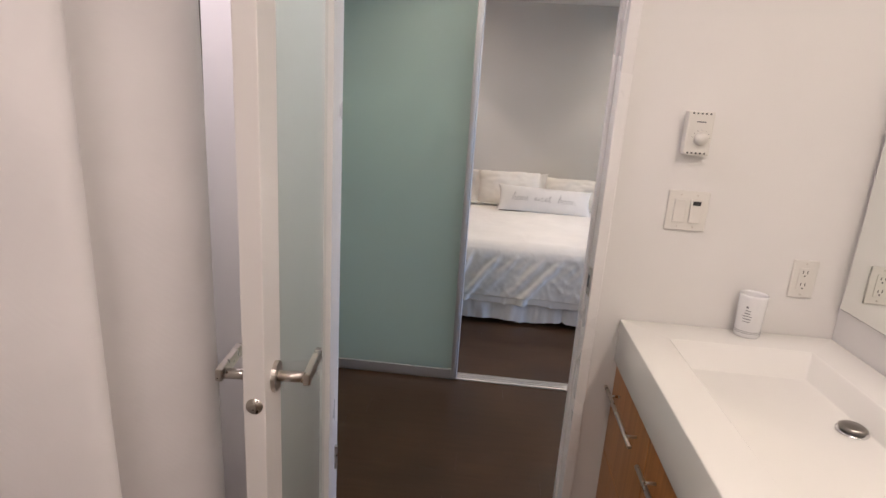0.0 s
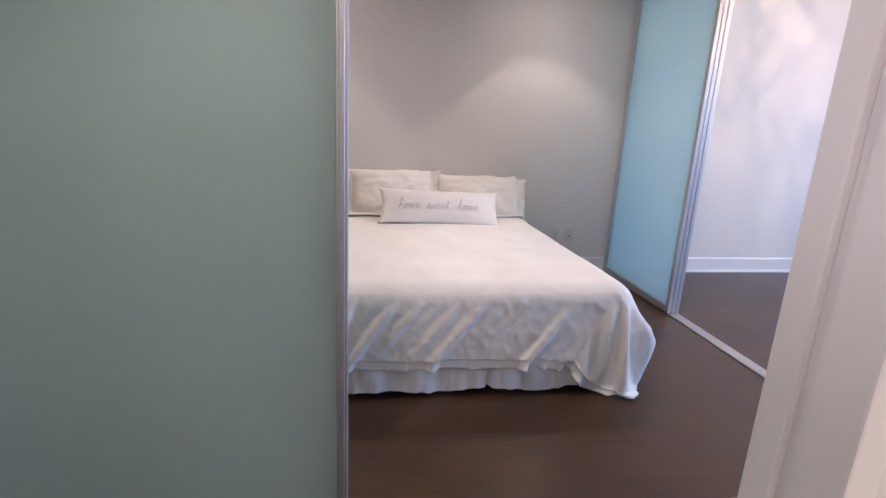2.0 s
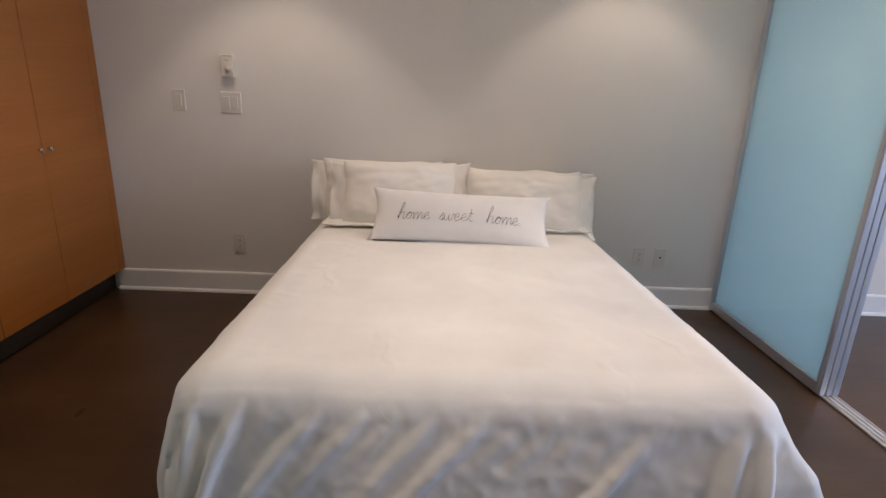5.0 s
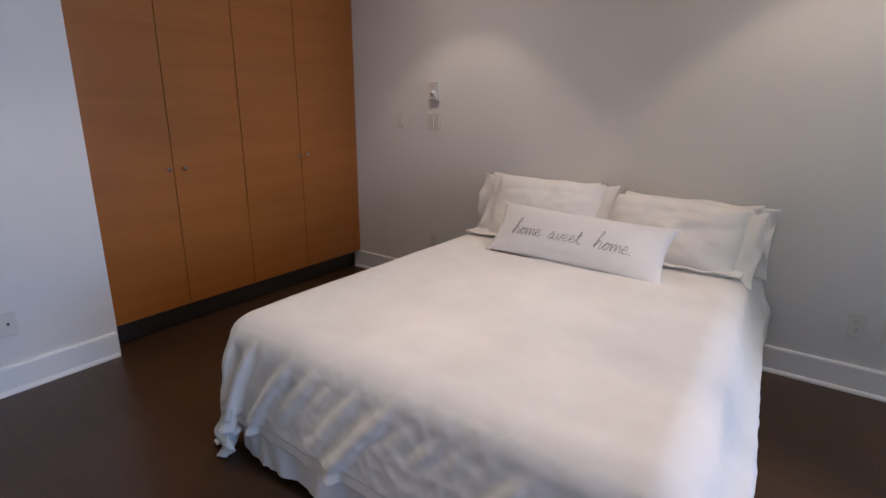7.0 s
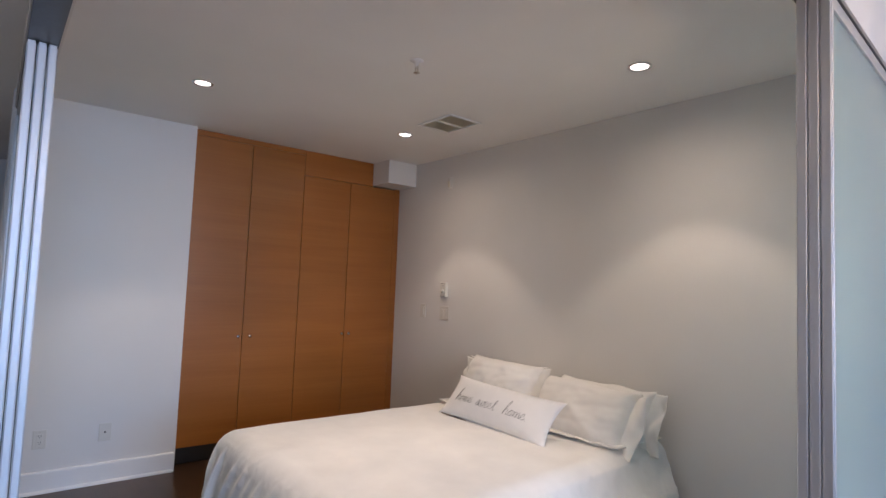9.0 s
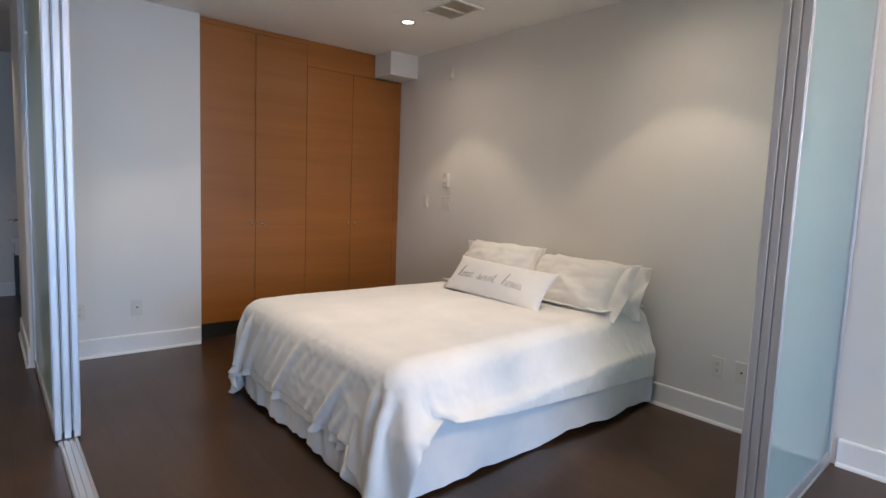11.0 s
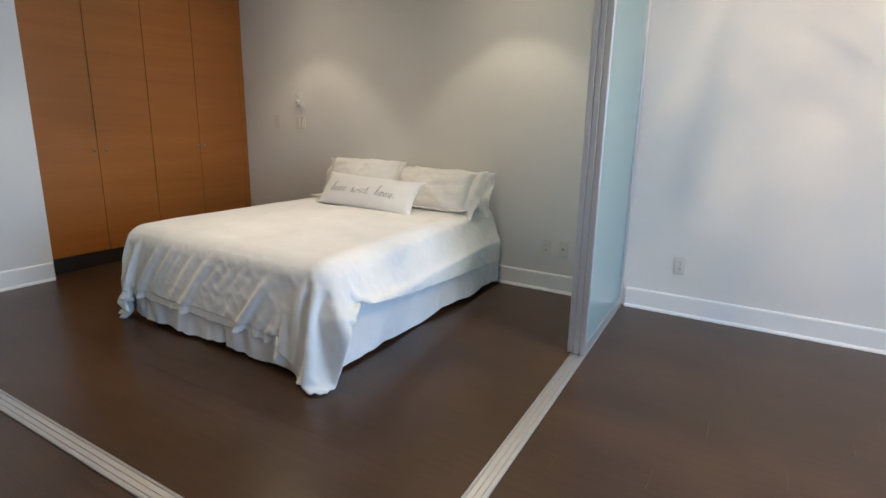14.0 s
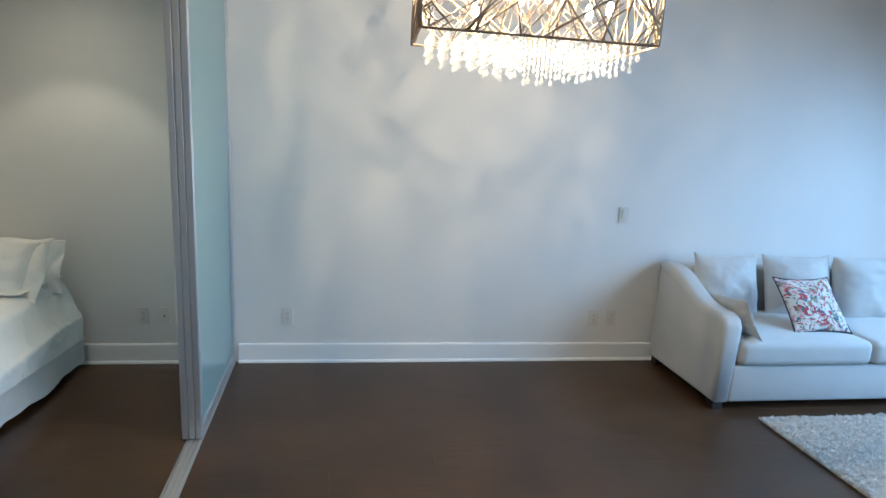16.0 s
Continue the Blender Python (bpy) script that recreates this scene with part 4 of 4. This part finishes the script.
jack(pose(WW, 4.414, 0.334, 0, 0, 90))
outlet(pose(WW, 4.06, 0.334, 0, 0, 90))


# ---- ceiling fittings ----
GLOW = bpy.data.materials.new("lamp_glow")
GLOW.use_nodes = True
GLOW.node_tree.nodes["Principled BSDF"].inputs["Emission Color"].default_value = (1.0, 0.93, 0.82, 1)
GLOW.node_tree.nodes["Principled BSDF"].inputs["Emission Strength"].default_value = 5.0


def downlight(x, y):
    d = thing("downlight", "small recessed ceiling spotlight with a chrome trim, lit", "ceiling light", pose(x, y, CEILZ), "recessed spotlights")
    part("trim_ring", bm_spin([(0.058, -0.001), (0.057, -0.005), (0.046, -0.006), (0.043, -0.0015), (0.046, -0.0008)], 36), CHROME, d, "", True)
    part("lens", bm_spin([(0.001, -0.0035), (0.040, -0.0035), (0.042, -0.002), (0.001, -0.0015)], 28), GLOW, d, "glowing lamp lens")


# the last fitting belongs to the added hall fill lamp
for sx, sy in SPOTS + HALLSPOTS:
    downlight(sx, sy)


def ceiling_vent():
    v = thing("ceiling_vent", "beige square ceiling air vent with two louvred halves", "vent", pose(0.742, 6.10, CEILZ))
    fr = bm_box(-0.175, 0.175, -0.135, -0.118, -0.012, -0.001, 0.003)
    for b in ((-0.175, 0.175, 0.118, 0.135), (-0.175, -0.158, -0.118, 0.118), (0.158, 0.175, -0.118, 0.118), (-0.008, 0.008, -0.118, 0.118)):
        bm_box(*b, -0.012, -0.001, 0.003, fr)
    part("frame", fr, TRIM, v)
    part("backing", bm_box(-0.158, 0.158, -0.118, 0.118, -0.003, -0.0005), VENTTAN, v)
    for x0, x1 in ((-0.156, -0.01), (0.01, 0.156)):
        for k in range(9):
            y = -0.105 + k * 0.026
            s = bm_box(x0, x1, -0.009, 0.009, -0.0008, 0.0008)
            bmesh.ops.rotate(s, verts=s.verts, cent=(0, 0, 0), matrix=Matrix.Rotation(radians(20), 3, "X"))
            bmesh.ops.translate(s, verts=s.verts, vec=(0, y, -0.0085))
            part("louvre", s, VENTTAN, v)


VENTTAN = paint("vent_paint", (0.74, 0.69, 0.56), 0.5)
ceiling_vent()
sp = thing("sprinkler", "small white ceiling sprinkler head with a metal deflector", "sprinkler", pose(1.435, 5.31, CEILZ))
part("escutcheon", bm_spin([(0.034, -0.001), (0.031, -0.006), (0.012, -0.009), (0.010, -0.03)], 28), TRIM, sp, "", True)
part("frame_arm", bm_box(-0.010, -0.007, -0.003, 0.003, -0.06, -0.025, bm=bm_box(0.007, 0.010, -0.003, 0.003, -0.06, -0.025)), NICKEL, sp)
part("deflector", bm_spin([(0.004, -0.064), (0.016, -0.063), (0.016, -0.060), (0.004, -0.059)], 20), NICKEL, sp)
sp = thing("wall_sensor", "small white and brown fitting high on the bedroom wall", "sensor", pose(0.010, HEAD, 2.274))
part("case", bm_box(-0.020, 0.020, -0.022, 0.0, -0.045, 0.045, 0.005), PLASTIC, sp)
part("lens", bm_box(-0.012, 0.012, -0.028, -0.021, -0.035, 0.012, 0.004), VENTTAN, sp)


# ---- living room ----
SOFACLOTH = cloth("grey_sofa_fabric", (0.52, 0.52, 0.51), 500, 0.06, 0.3)
PIPING = Mat("navy_piping", (0.03, 0.035, 0.06), 0.8).m


def print_cloth():
    k = Mat("flower_print", (0.7, 0.66, 0.6), 0.85)
    v = k.node("TexVoronoi", Scale=44.0)
    wob = k.node("TexNoise", Scale=9.0, Detail=3.0)
    k.link(k.coords(), wob.inputs["Vector"])
    vec = k.mix(0.30, k.coords(), wob.outputs["Color"])
    k.link(vec, v.inputs["Vector"])
    r = k.t.nodes.new("ShaderNodeValToRGB")
    r.color_ramp.interpolation = "CONSTANT"
    stops = [(0.0, (0.62, 0.60, 0.56)), (0.40, (0.42, 0.06, 0.08)), (0.50, (0.06, 0.15, 0.20)), (0.60, (0.58, 0.30, 0.33)), (0.73, (0.24, 0.25, 0.16)), (0.81, (0.66, 0.62, 0.56))]
    while len(r.color_ramp.elements) < len(stops):
        r.color_ramp.elements.new(0.5)
    for e, (p, c) in zip(r.color_ramp.elements, stops):
        e.position, e.color = p, (*c, 1)
    sep = k.t.nodes.new("ShaderNodeSeparateColor")
    k.link(v.outputs["Color"], sep.inputs[0])
    k.link(sep.outputs[0], r.inputs[0])
    k.colour(r.outputs[0])
    return k.m


def soft_block(x0, x1, y0, y1, z0, z1, r=0.04, puff=0.02):
    """A cushion block with round edges and a crowned top."""
    b = bmesh.new()
    bmesh.ops.create_cube(b, size=1.0)
    for v in b.verts:
        v.co = Vector(((x0 + x1) / 2 + v.co.x * (x1 - x0), (y0 + y1) / 2 + v.co.y * (y1 - y0), (z0 + z1) / 2 + v.co.z * (z1 - z0)))
    bmesh.ops.bevel(b, geom=b.edges[:], offset=r, segments=5, affect="EDGES", profile=0.5)
    bmesh.ops.subdivide_edges(b, edges=[e for e in b.edges if e.calc_length() > 0.15], cuts=9, use_grid_fill=True)
    for v in b.verts:
        u, w = (v.co.x - x0) / (x1 - x0) * 2 - 1, (v.co.y - y0) / (y1 - y0) * 2 - 1
        if v.co.z > (z0 + z1) / 2:
            v.co.z += puff * max(0, (1 - u * u) * (1 - w * w)) + 0.004 * noise.noise(v.co * 5)
    return b


def sofa():
    s = thing("sofa", "light grey fabric sofa with a sloping arm and dark feet", "sofa")
    X0, X1, Y0, Y1 = 6.00, 8.15, 5.915, 6.715

    def arm(xa, xb):
        b = bmesh.new()
        prof = []
        n = 30
        for i in range(n + 1):
            t = i / n
            y = Y0 + t * (Y1 - Y0)
            u = min(max((t - 0.30) / 0.52, 0.0), 1.0)
            z = 0.612 + 0.05 * t + 0.125 * u * u * (3 - 2 * u)
            if t < 0.12:
                z -= 0.075 * (1 - math.sqrt(max(0.0, 1 - (1 - t / 0.12) ** 2)))
            prof.append((y, z))
        a = [b.verts.new((xa, y, z)) for y, z in prof] + [b.verts.new((xa, Y1, 0.05)), b.verts.new((xa, Y0 + 0.02, 0.05))]
        c = [b.verts.new((xb, v.co.y, v.co.z)) for v in a]
        m = len(a)
        for i in range(m):
            b.faces.new((a[i], a[(i + 1) % m], c[(i + 1) % m], c[i]))
        b.faces.new(a[::-1])
        b.faces.new(c)
        bmesh.ops.recalc_face_normals(b, faces=b.faces[:])
        side = [e for e in b.edges if all(abs(v.co.x - xa) < 1e-6 for v in e.verts) or all(abs(v.co.x - xb) < 1e-6 for v in e.verts)]
        bmesh.ops.bevel(b, geom=side, offset=0.045, segments=6, affect="EDGES", profile=0.5)
        return b

    part("arm", arm(X0, X0 + 0.15), SOFACLOTH, s, "sloping upholstered arm", True)
    part("arm", arm(X1 - 0.15, X1), SOFACLOTH, s, "sloping upholstered arm", True)
    part("base", bm_box(X0 + 0.12, X1 - 0.12, Y0 + 0.012, Y1 - 0.02, 0.05, 0.29, 0.018, seg=3), SOFACLOTH, s, "", True)
    part("backrest", bm_box(X0 + 0.10, X1 - 0.10, Y1 - 0.13, Y1 - 0.002, 0.20, 0.78, 0.045, seg=5), SOFACLOTH, s, "", True)
    xm = (X0 + X1) / 2
    for a, b in ((X0 + 0.145, xm - 0.003), (xm + 0.003, X1 - 0.145)):
        part("seat_cushion", soft_block(a, b, Y0 - 0.012, Y1 - 0.13, 0.292, 0.452, 0.045, 0.03), SOFACLOTH, s, "", True)
    for a, b in ((xm + 0.15, X1 - 0.16),):
        ob = part("back_cushion", cushion(b - a, 0.47, 0.22, 0.02, 3.1, 40, 4), SOFACLOTH, s, "", True)
        ob.matrix_local = pose((a + b) / 2, Y1 - 0.27, 0.65, -14, 0, 0)
    for x in (X0 + 0.06, X1 - 0.06):
        for y in (Y0 + 0.06, Y1 - 0.06):
            part("foot", bm_box(x - 0.035, x + 0.035, y - 0.035, y + 0.035, 0.0, 0.052, 0.004), DARKFOOT, s, "dark wooden foot")


DARKFOOT = Mat("dark_stained_wood", (0.018, 0.011, 0.008), 0.35).m
sofa()


def throw(name, label, m, w, h, t, mat, seed, piping=None, group="cushions on the sofa"):
    p = thing(name, label, "cushion", m, group)
    part("cover", cushion(w, h, t, 0.07, seed, 44, 2.2, 0.7), mat, p, "", True)
    if piping:
        bm = None
        n = 40
        ring = [(-1, -1), (1, -1), (1, 1), (-1, 1)]
        pts = []
        for (u0, v0), (u1, v1) in zip(ring, ring[1:] + ring[:1]):
            for i in range(n):
                u, v = u0 + (u1 - u0) * i / n, v0 + (v1 - v0) * i / n
                pts.append(Vector((u * w / 2 * (1 - 0.07 * (1 - v * v) ** 0.8 * abs(u)), 0, v * h / 2 * (1 - 0.112 * (1 - u * u) ** 0.8 * abs(v)))))
        for a, b in zip(pts, pts[1:] + pts[:1]):
            bm = bm_rod(a, b, 0.0045, None, 6, bm)
        part("piping", bm, piping, p, "dark piping round the edge", True)


throw("sofa_cushion", "plain light grey cushion leaning in the sofa's corner", pose(6.405, 6.49, 0.66, -15, 1, 3), 0.52, 0.46, 0.20, SOFACLOTH, 6.2)
throw("sofa_cushion", "plain light grey cushion leaning on the sofa's back", pose(6.965, 6.49, 0.66, -15, -1, -2), 0.54, 0.46, 0.20, SOFACLOTH, 7.7)
throw("small_cushion", "small grey cushion lying against the sofa's arm", pose(6.225, 6.15, 0.555, -24, 8, 86), 0.46, 0.27, 0.09, SOFACLOTH, 8.4)
throw("patterned_cushion", "red and blue patterned cushion with dark piping", pose(6.81, 6.17, 0.615, -40, 0, 2), 0.43, 0.41, 0.12, print_cloth(), 9.9, PIPING)


def rug():
    r = thing("rug", "thick off-white shag rug in front of the sofa", "rug")
    x0, x1, y0, y1 = 6.235, 7.9, 4.3, 5.79
    k = Mat("shag_wool", (0.66, 0.63, 0.60), 0.95)
    k.b.inputs["Sheen Weight"].default_value = 0.4
    k.colour(k.ramp(k.noise(60, 3), (0.74, 0.72, 0.69), (0.87, 0.85, 0.82)))
    rng = random.Random(11)
    part("backing", bm_box(x0 + 0.01, x1 - 0.01, y0 + 0.01, y1 - 0.01, 0.001, 0.012), k.m, r)
    verts, faces = [], []
    for i in range(70000):
        t = rng.random()
        x = x0 + rng.random() * (x1 - x0)
        y = y1 - t * (y1 - y0)
        h, a = 0.016 + 0.008 * rng.random() + 0.010 * max(0.0, 0.5 + noise.noise((x * 22, y * 22, 2))), rng.random() * 6.283
        lx, ly = 0.018 * noise.noise((x * 40, y * 40, 5)) + 0.010 * (rng.random() - 0.5), 0.018 * noise.noise((x * 40, y * 40, 9)) + 0.010 * (rng.random() - 0.5)
        dx, dy = 0.0042 * math.cos(a), 0.0042 * math.sin(a)
        b = len(verts)
        verts += [(x - dx, y - dy, 0.010), (x + dx, y + dy, 0.010), (x + lx + dx * 0.8, y + ly + dy * 0.8, h), (x + lx - dx * 0.8, y + ly - dy * 0.8, h), (x - dy, y + dx, 0.010), (x + dy, y - dx, 0.010)]
        faces += [(b, b + 1, b + 2, b + 3), (b + 4, b + 5, b + 2), (b + 5, b + 4, b + 3)]
    me = bpy.data.meshes.new("shag_surface")
    me.from_pydata(verts, [], faces)
    me.materials.append(k.m)
    ob = new("shag_surface", me)
    ob.parent = r
    ob["kind"] = "stuff"


rug()


def chandelier():
    x0, x1, y0, y1, z0, z1 = 4.01, 4.83, 4.90, 5.26, 1.915, 2.235
    c = thing("chandelier", "rectangular chandelier in a woven metal twig cage with crystal drops, lit", "chandelier")
    rng = random.Random(5)
    for a, b in (((x0, y0), (x1, y0)), ((x1, y0), (x1, y1)), ((x1, y1), (x0, y1)), ((x0, y1), (x0, y0))):
        for z in (z0, z1):
            part("frame_bar", bm_rod((*a, z), (*b, z), 0.0045, None, 8), BRONZE, c)
        part("corner_post", bm_rod((*a, z0), (*a, z1), 0.0045, None, 8), BRONZE, c)
        bm = None
        length = math.hypot(b[0] - a[0], b[1] - a[1])
        for i in range(int(length * 72)):
            s = rng.random() * 1.3 - 0.15
            ang = rng.choice((-1, 1)) * (0.15 + 0.9 * rng.random())
            e = s + math.tan(ang) * (z1 - z0) / length
            p0, p1 = [s, z0], [e, z1]
            for p, q in ((p0, p1), (p1, p0)):
                for lim in (0.0, 1.0):
                    if (p[0] < 0.0 and lim == 0.0) or (p[0] > 1.0 and lim == 1.0):
                        k = (lim - p[0]) / (q[0] - p[0]) if q[0] != p[0] else 0
                        p[0], p[1] = lim, p[1] + k * (q[1] - p[1])
            if not (z0 <= p0[1] <= z1 and z0 <= p1[1] <= z1) or abs(p0[0] - p1[0]) * length + abs(p0[1] - p1[1]) < 0.05:
                continue
            off = 0.004 * (rng.random() - 0.5)
            nx, ny = -(b[1] - a[1]) / length * off, (b[0] - a[0]) / length * off
            P = Vector((a[0] + (b[0] - a[0]) * p0[0] + nx, a[1] + (b[1] - a[1]) * p0[0] + ny, p0[1]))
            Q = Vector((a[0] + (b[0] - a[0]) * p1[0] + nx, a[1] + (b[1] - a[1]) * p1[0] + ny, p1[1]))
            r = 0.0018 + 0.0034 * rng.random() ** 2
            mid = (P + Q) / 2 + Vector((rng.random() - 0.5, 0, rng.random() - 0.5)) * 0.02 * (1 if a[1] == b[1] else 0)
            bm = bm_rod(P, mid, r, None, 5, bm)
            bm = bm_rod(mid, Q, r, None, 5, bm)
        part("twig_lattice", bm, BRONZE, c, "woven bronze metal twigs", True)
    bead = mesh_of("bead", bm_spin([(0.0005, 0.008), (0.005, 0.006), (0.0075, 0.0), (0.005, -0.006), (0.0005, -0.008)], 8), CRYSTAL, False)
    drop = mesh_of("crystal_drop", bm_spin([(0.0005, 0.014), (0.003, 0.010), (0.0085, -0.003), (0.007, -0.010), (0.0005, -0.015)], 8), CRYSTAL, False)
    nx, ny = 15, 6
    for i in range(nx):
        for j in range(ny):
            x, y = x0 + 0.05 + (x1 - x0 - 0.10) * i / (nx - 1), y0 + 0.045 + (y1 - y0 - 0.09) * j / (ny - 1)
            # the strings are longest in the middle
            e = max(abs(2 * i / (nx - 1) - 1) * 0.75, abs(2 * j / (ny - 1) - 1))
            n = 3 + round(5 * (1 - e) + rng.random())
            for k in range(n):
                last = k == n - 1
                ob = new("crystal_drop" if last else "bead", drop if last else bead)
                ob.location, ob.parent = (x, y, z0 + 0.006 - k * 0.0175 - (0.006 if last else 0)), c
    part("inner_plate", bm_box(x0 + 0.006, x1 - 0.006, y0 + 0.006, y1 - 0.006, z1 - 0.006, z1 - 0.002), CHROME, c)
    for x in (x0 + 0.22, x1 - 0.22):
        part("hanging_rod", bm_rod((x, 5.08, z1 - 0.003), (x, 5.08, LIVZ - 0.02), 0.005, None, 10), CHROME, c)
    part("canopy", bm_box(x0 + 0.15, x1 - 0.15, 5.03, 5.13, LIVZ - 0.028, LIVZ - 0.001, 0.006), CHROME, c)
    for bx, by, bz in BULBS:
        part("lamp_holder", bm_rod((bx, by, z1 - 0.006), (bx, by, bz + 0.028), 0.008, None, 14), CHROME, c)
        part("bulb", bm_spin([(0.006, 0.03), (0.011, 0.02), (0.014, 0.0), (0.010, -0.016), (0.0005, -0.021)], 16, (bx, by, bz)), BULBGLOW, c, "glowing clear bulb", True)


BRONZE = metal("bronze_twig", (0.26, 0.20, 0.145), 0.45)
CRYSTAL = Mat("crystal", (1, 1, 1), 0.04, 0.0, IOR=1.5, Transmission_Weight=0.65).m
ct = CRYSTAL.node_tree
clear, half = ct.nodes.new("ShaderNodeBsdfTransparent"), ct.nodes.new("ShaderNodeMixShader")
half.inputs[0].default_value = 0.45
ct.links.new(ct.nodes["Principled BSDF"].outputs[0], half.inputs[1])
ct.links.new(clear.outputs[0], half.inputs[2])
ct.links.new(half.outputs[0], ct.nodes["Material Output"].inputs[0])
BULBGLOW = bpy.data.materials.new("bulb_glow")
BULBGLOW.use_nodes = True
BULBGLOW.node_tree.nodes["Principled BSDF"].inputs["Emission Color"].default_value = (1.0, 0.86, 0.66, 1)
BULBGLOW.node_tree.nodes["Principled BSDF"].inputs["Emission Strength"].default_value = 160.0
chandelier()

# ---- hall end ----
con = thing("console_table", "narrow white console table on black metal legs", "table")
part("top", bm_box(-3.50, -3.16, 3.78, 4.70, 0.585, 0.612, 0.004), TRIM, con)
part("apron", bm_box(-3.48, -3.18, 3.80, 4.68, 0.465, 0.585, 0.003), TRIM, con)
for x in (-3.47, -3.19):
    for y in (3.815, 4.665):
        part("leg", bm_box(x - 0.014, x + 0.014, y - 0.014, y + 0.014, 0.0, 0.466, 0.002), DARKFOOT, con, "black leg")
pl = thing("potted_orchid", "orchid with dark leaves in a white pot", "plant", pose(-3.33, 3.93, 0.612))
part("pot", bm_spin([(0.045, 0.0), (0.055, 0.004), (0.07, 0.13), (0.072, 0.14), (0.062, 0.14), (0.058, 0.12)], 28), CERAMIC, pl, "white ceramic pot", True)
LEAF = Mat("orchid_leaf", (0.035, 0.075, 0.02), 0.4).m
PETAL = Mat("white_petal", (0.72, 0.70, 0.68), 0.6).m
for k in range(5):
    a = 0.5 + k * 1.257

    def leaf(u, v, a=a):
        r = 0.03 + 0.17 * u
        w = 0.028 * math.sin(math.pi * min(u * 0.92 + 0.08, 1)) * (v * 2 - 1)
        return (r * math.cos(a) - w * math.sin(a), r * math.sin(a) + w * math.cos(a), 0.15 + 0.16 * u - 0.13 * u * u + 0.25 * abs(w))
    part("leaf", bm_grid(12, 5, leaf), LEAF, pl, "", True)
stem = None
prev = Vector((0, 0, 0.13))
for k in range(1, 13):
    t = k / 12
    nxt = Vector((0.02 * math.sin(t * 3), -0.10 * t * t, 0.13 + 0.50 * t - 0.12 * t ** 3))
    stem = bm_rod(prev, nxt, 0.003, None, 6, stem)
    prev = nxt
    if k > 6:
        bm = None
        for q in range(5):
            b = q * 1.257
            e = bmesh.new()
            bmesh.ops.create_icosphere(e, subdivisions=1, radius=0.02, matrix=Matrix.Translation((nxt.x + 0.012, nxt.y + 0.020 * math.cos(b), nxt.z + 0.020 * math.sin(b))) @ Matrix.Diagonal((0.25, 0.9, 0.9, 1)))
            bm = join_bm(bm, e)
        part("flower", bm, PETAL, pl, "white flower", True)
part("stem", stem, LEAF, pl, "", True)
d2 = tagged(new("door_2"), "plain white hall door, closed", "door", "", "structure")
part("door_leaf", bm_box(-3.549, -3.525, 2.76, 3.565, 0.006, 2.05, 0.002), DOORPAINT, d2)
part("frame_side", bm_box(-3.549, -3.518, 3.572, 3.64, 0, 2.12, 0.002), DOORPAINT, d2)
part("frame_head", bm_box(-3.549, -3.518, 2.74, 3.57, 2.056, 2.12, 0.002), DOORPAINT, d2)

# ---- window, behind the walk ----
w1 = tagged(new("window_1"), "large living room window in a white frame", "window", "", "structure")
for b in ((1.0, 6.2, 0.35, 0.41), (1.0, 6.2, 2.84, 2.90), (1.0, 1.06, 0.41, 2.84), (6.14, 6.2, 0.41, 2.84), (2.70, 2.76, 0.41, 2.84), (4.44, 4.50, 0.41, 2.84)):
    part("window_frame", bm_box(8.70, 8.76, *b, 0.004), TRIM, w1)
planks()
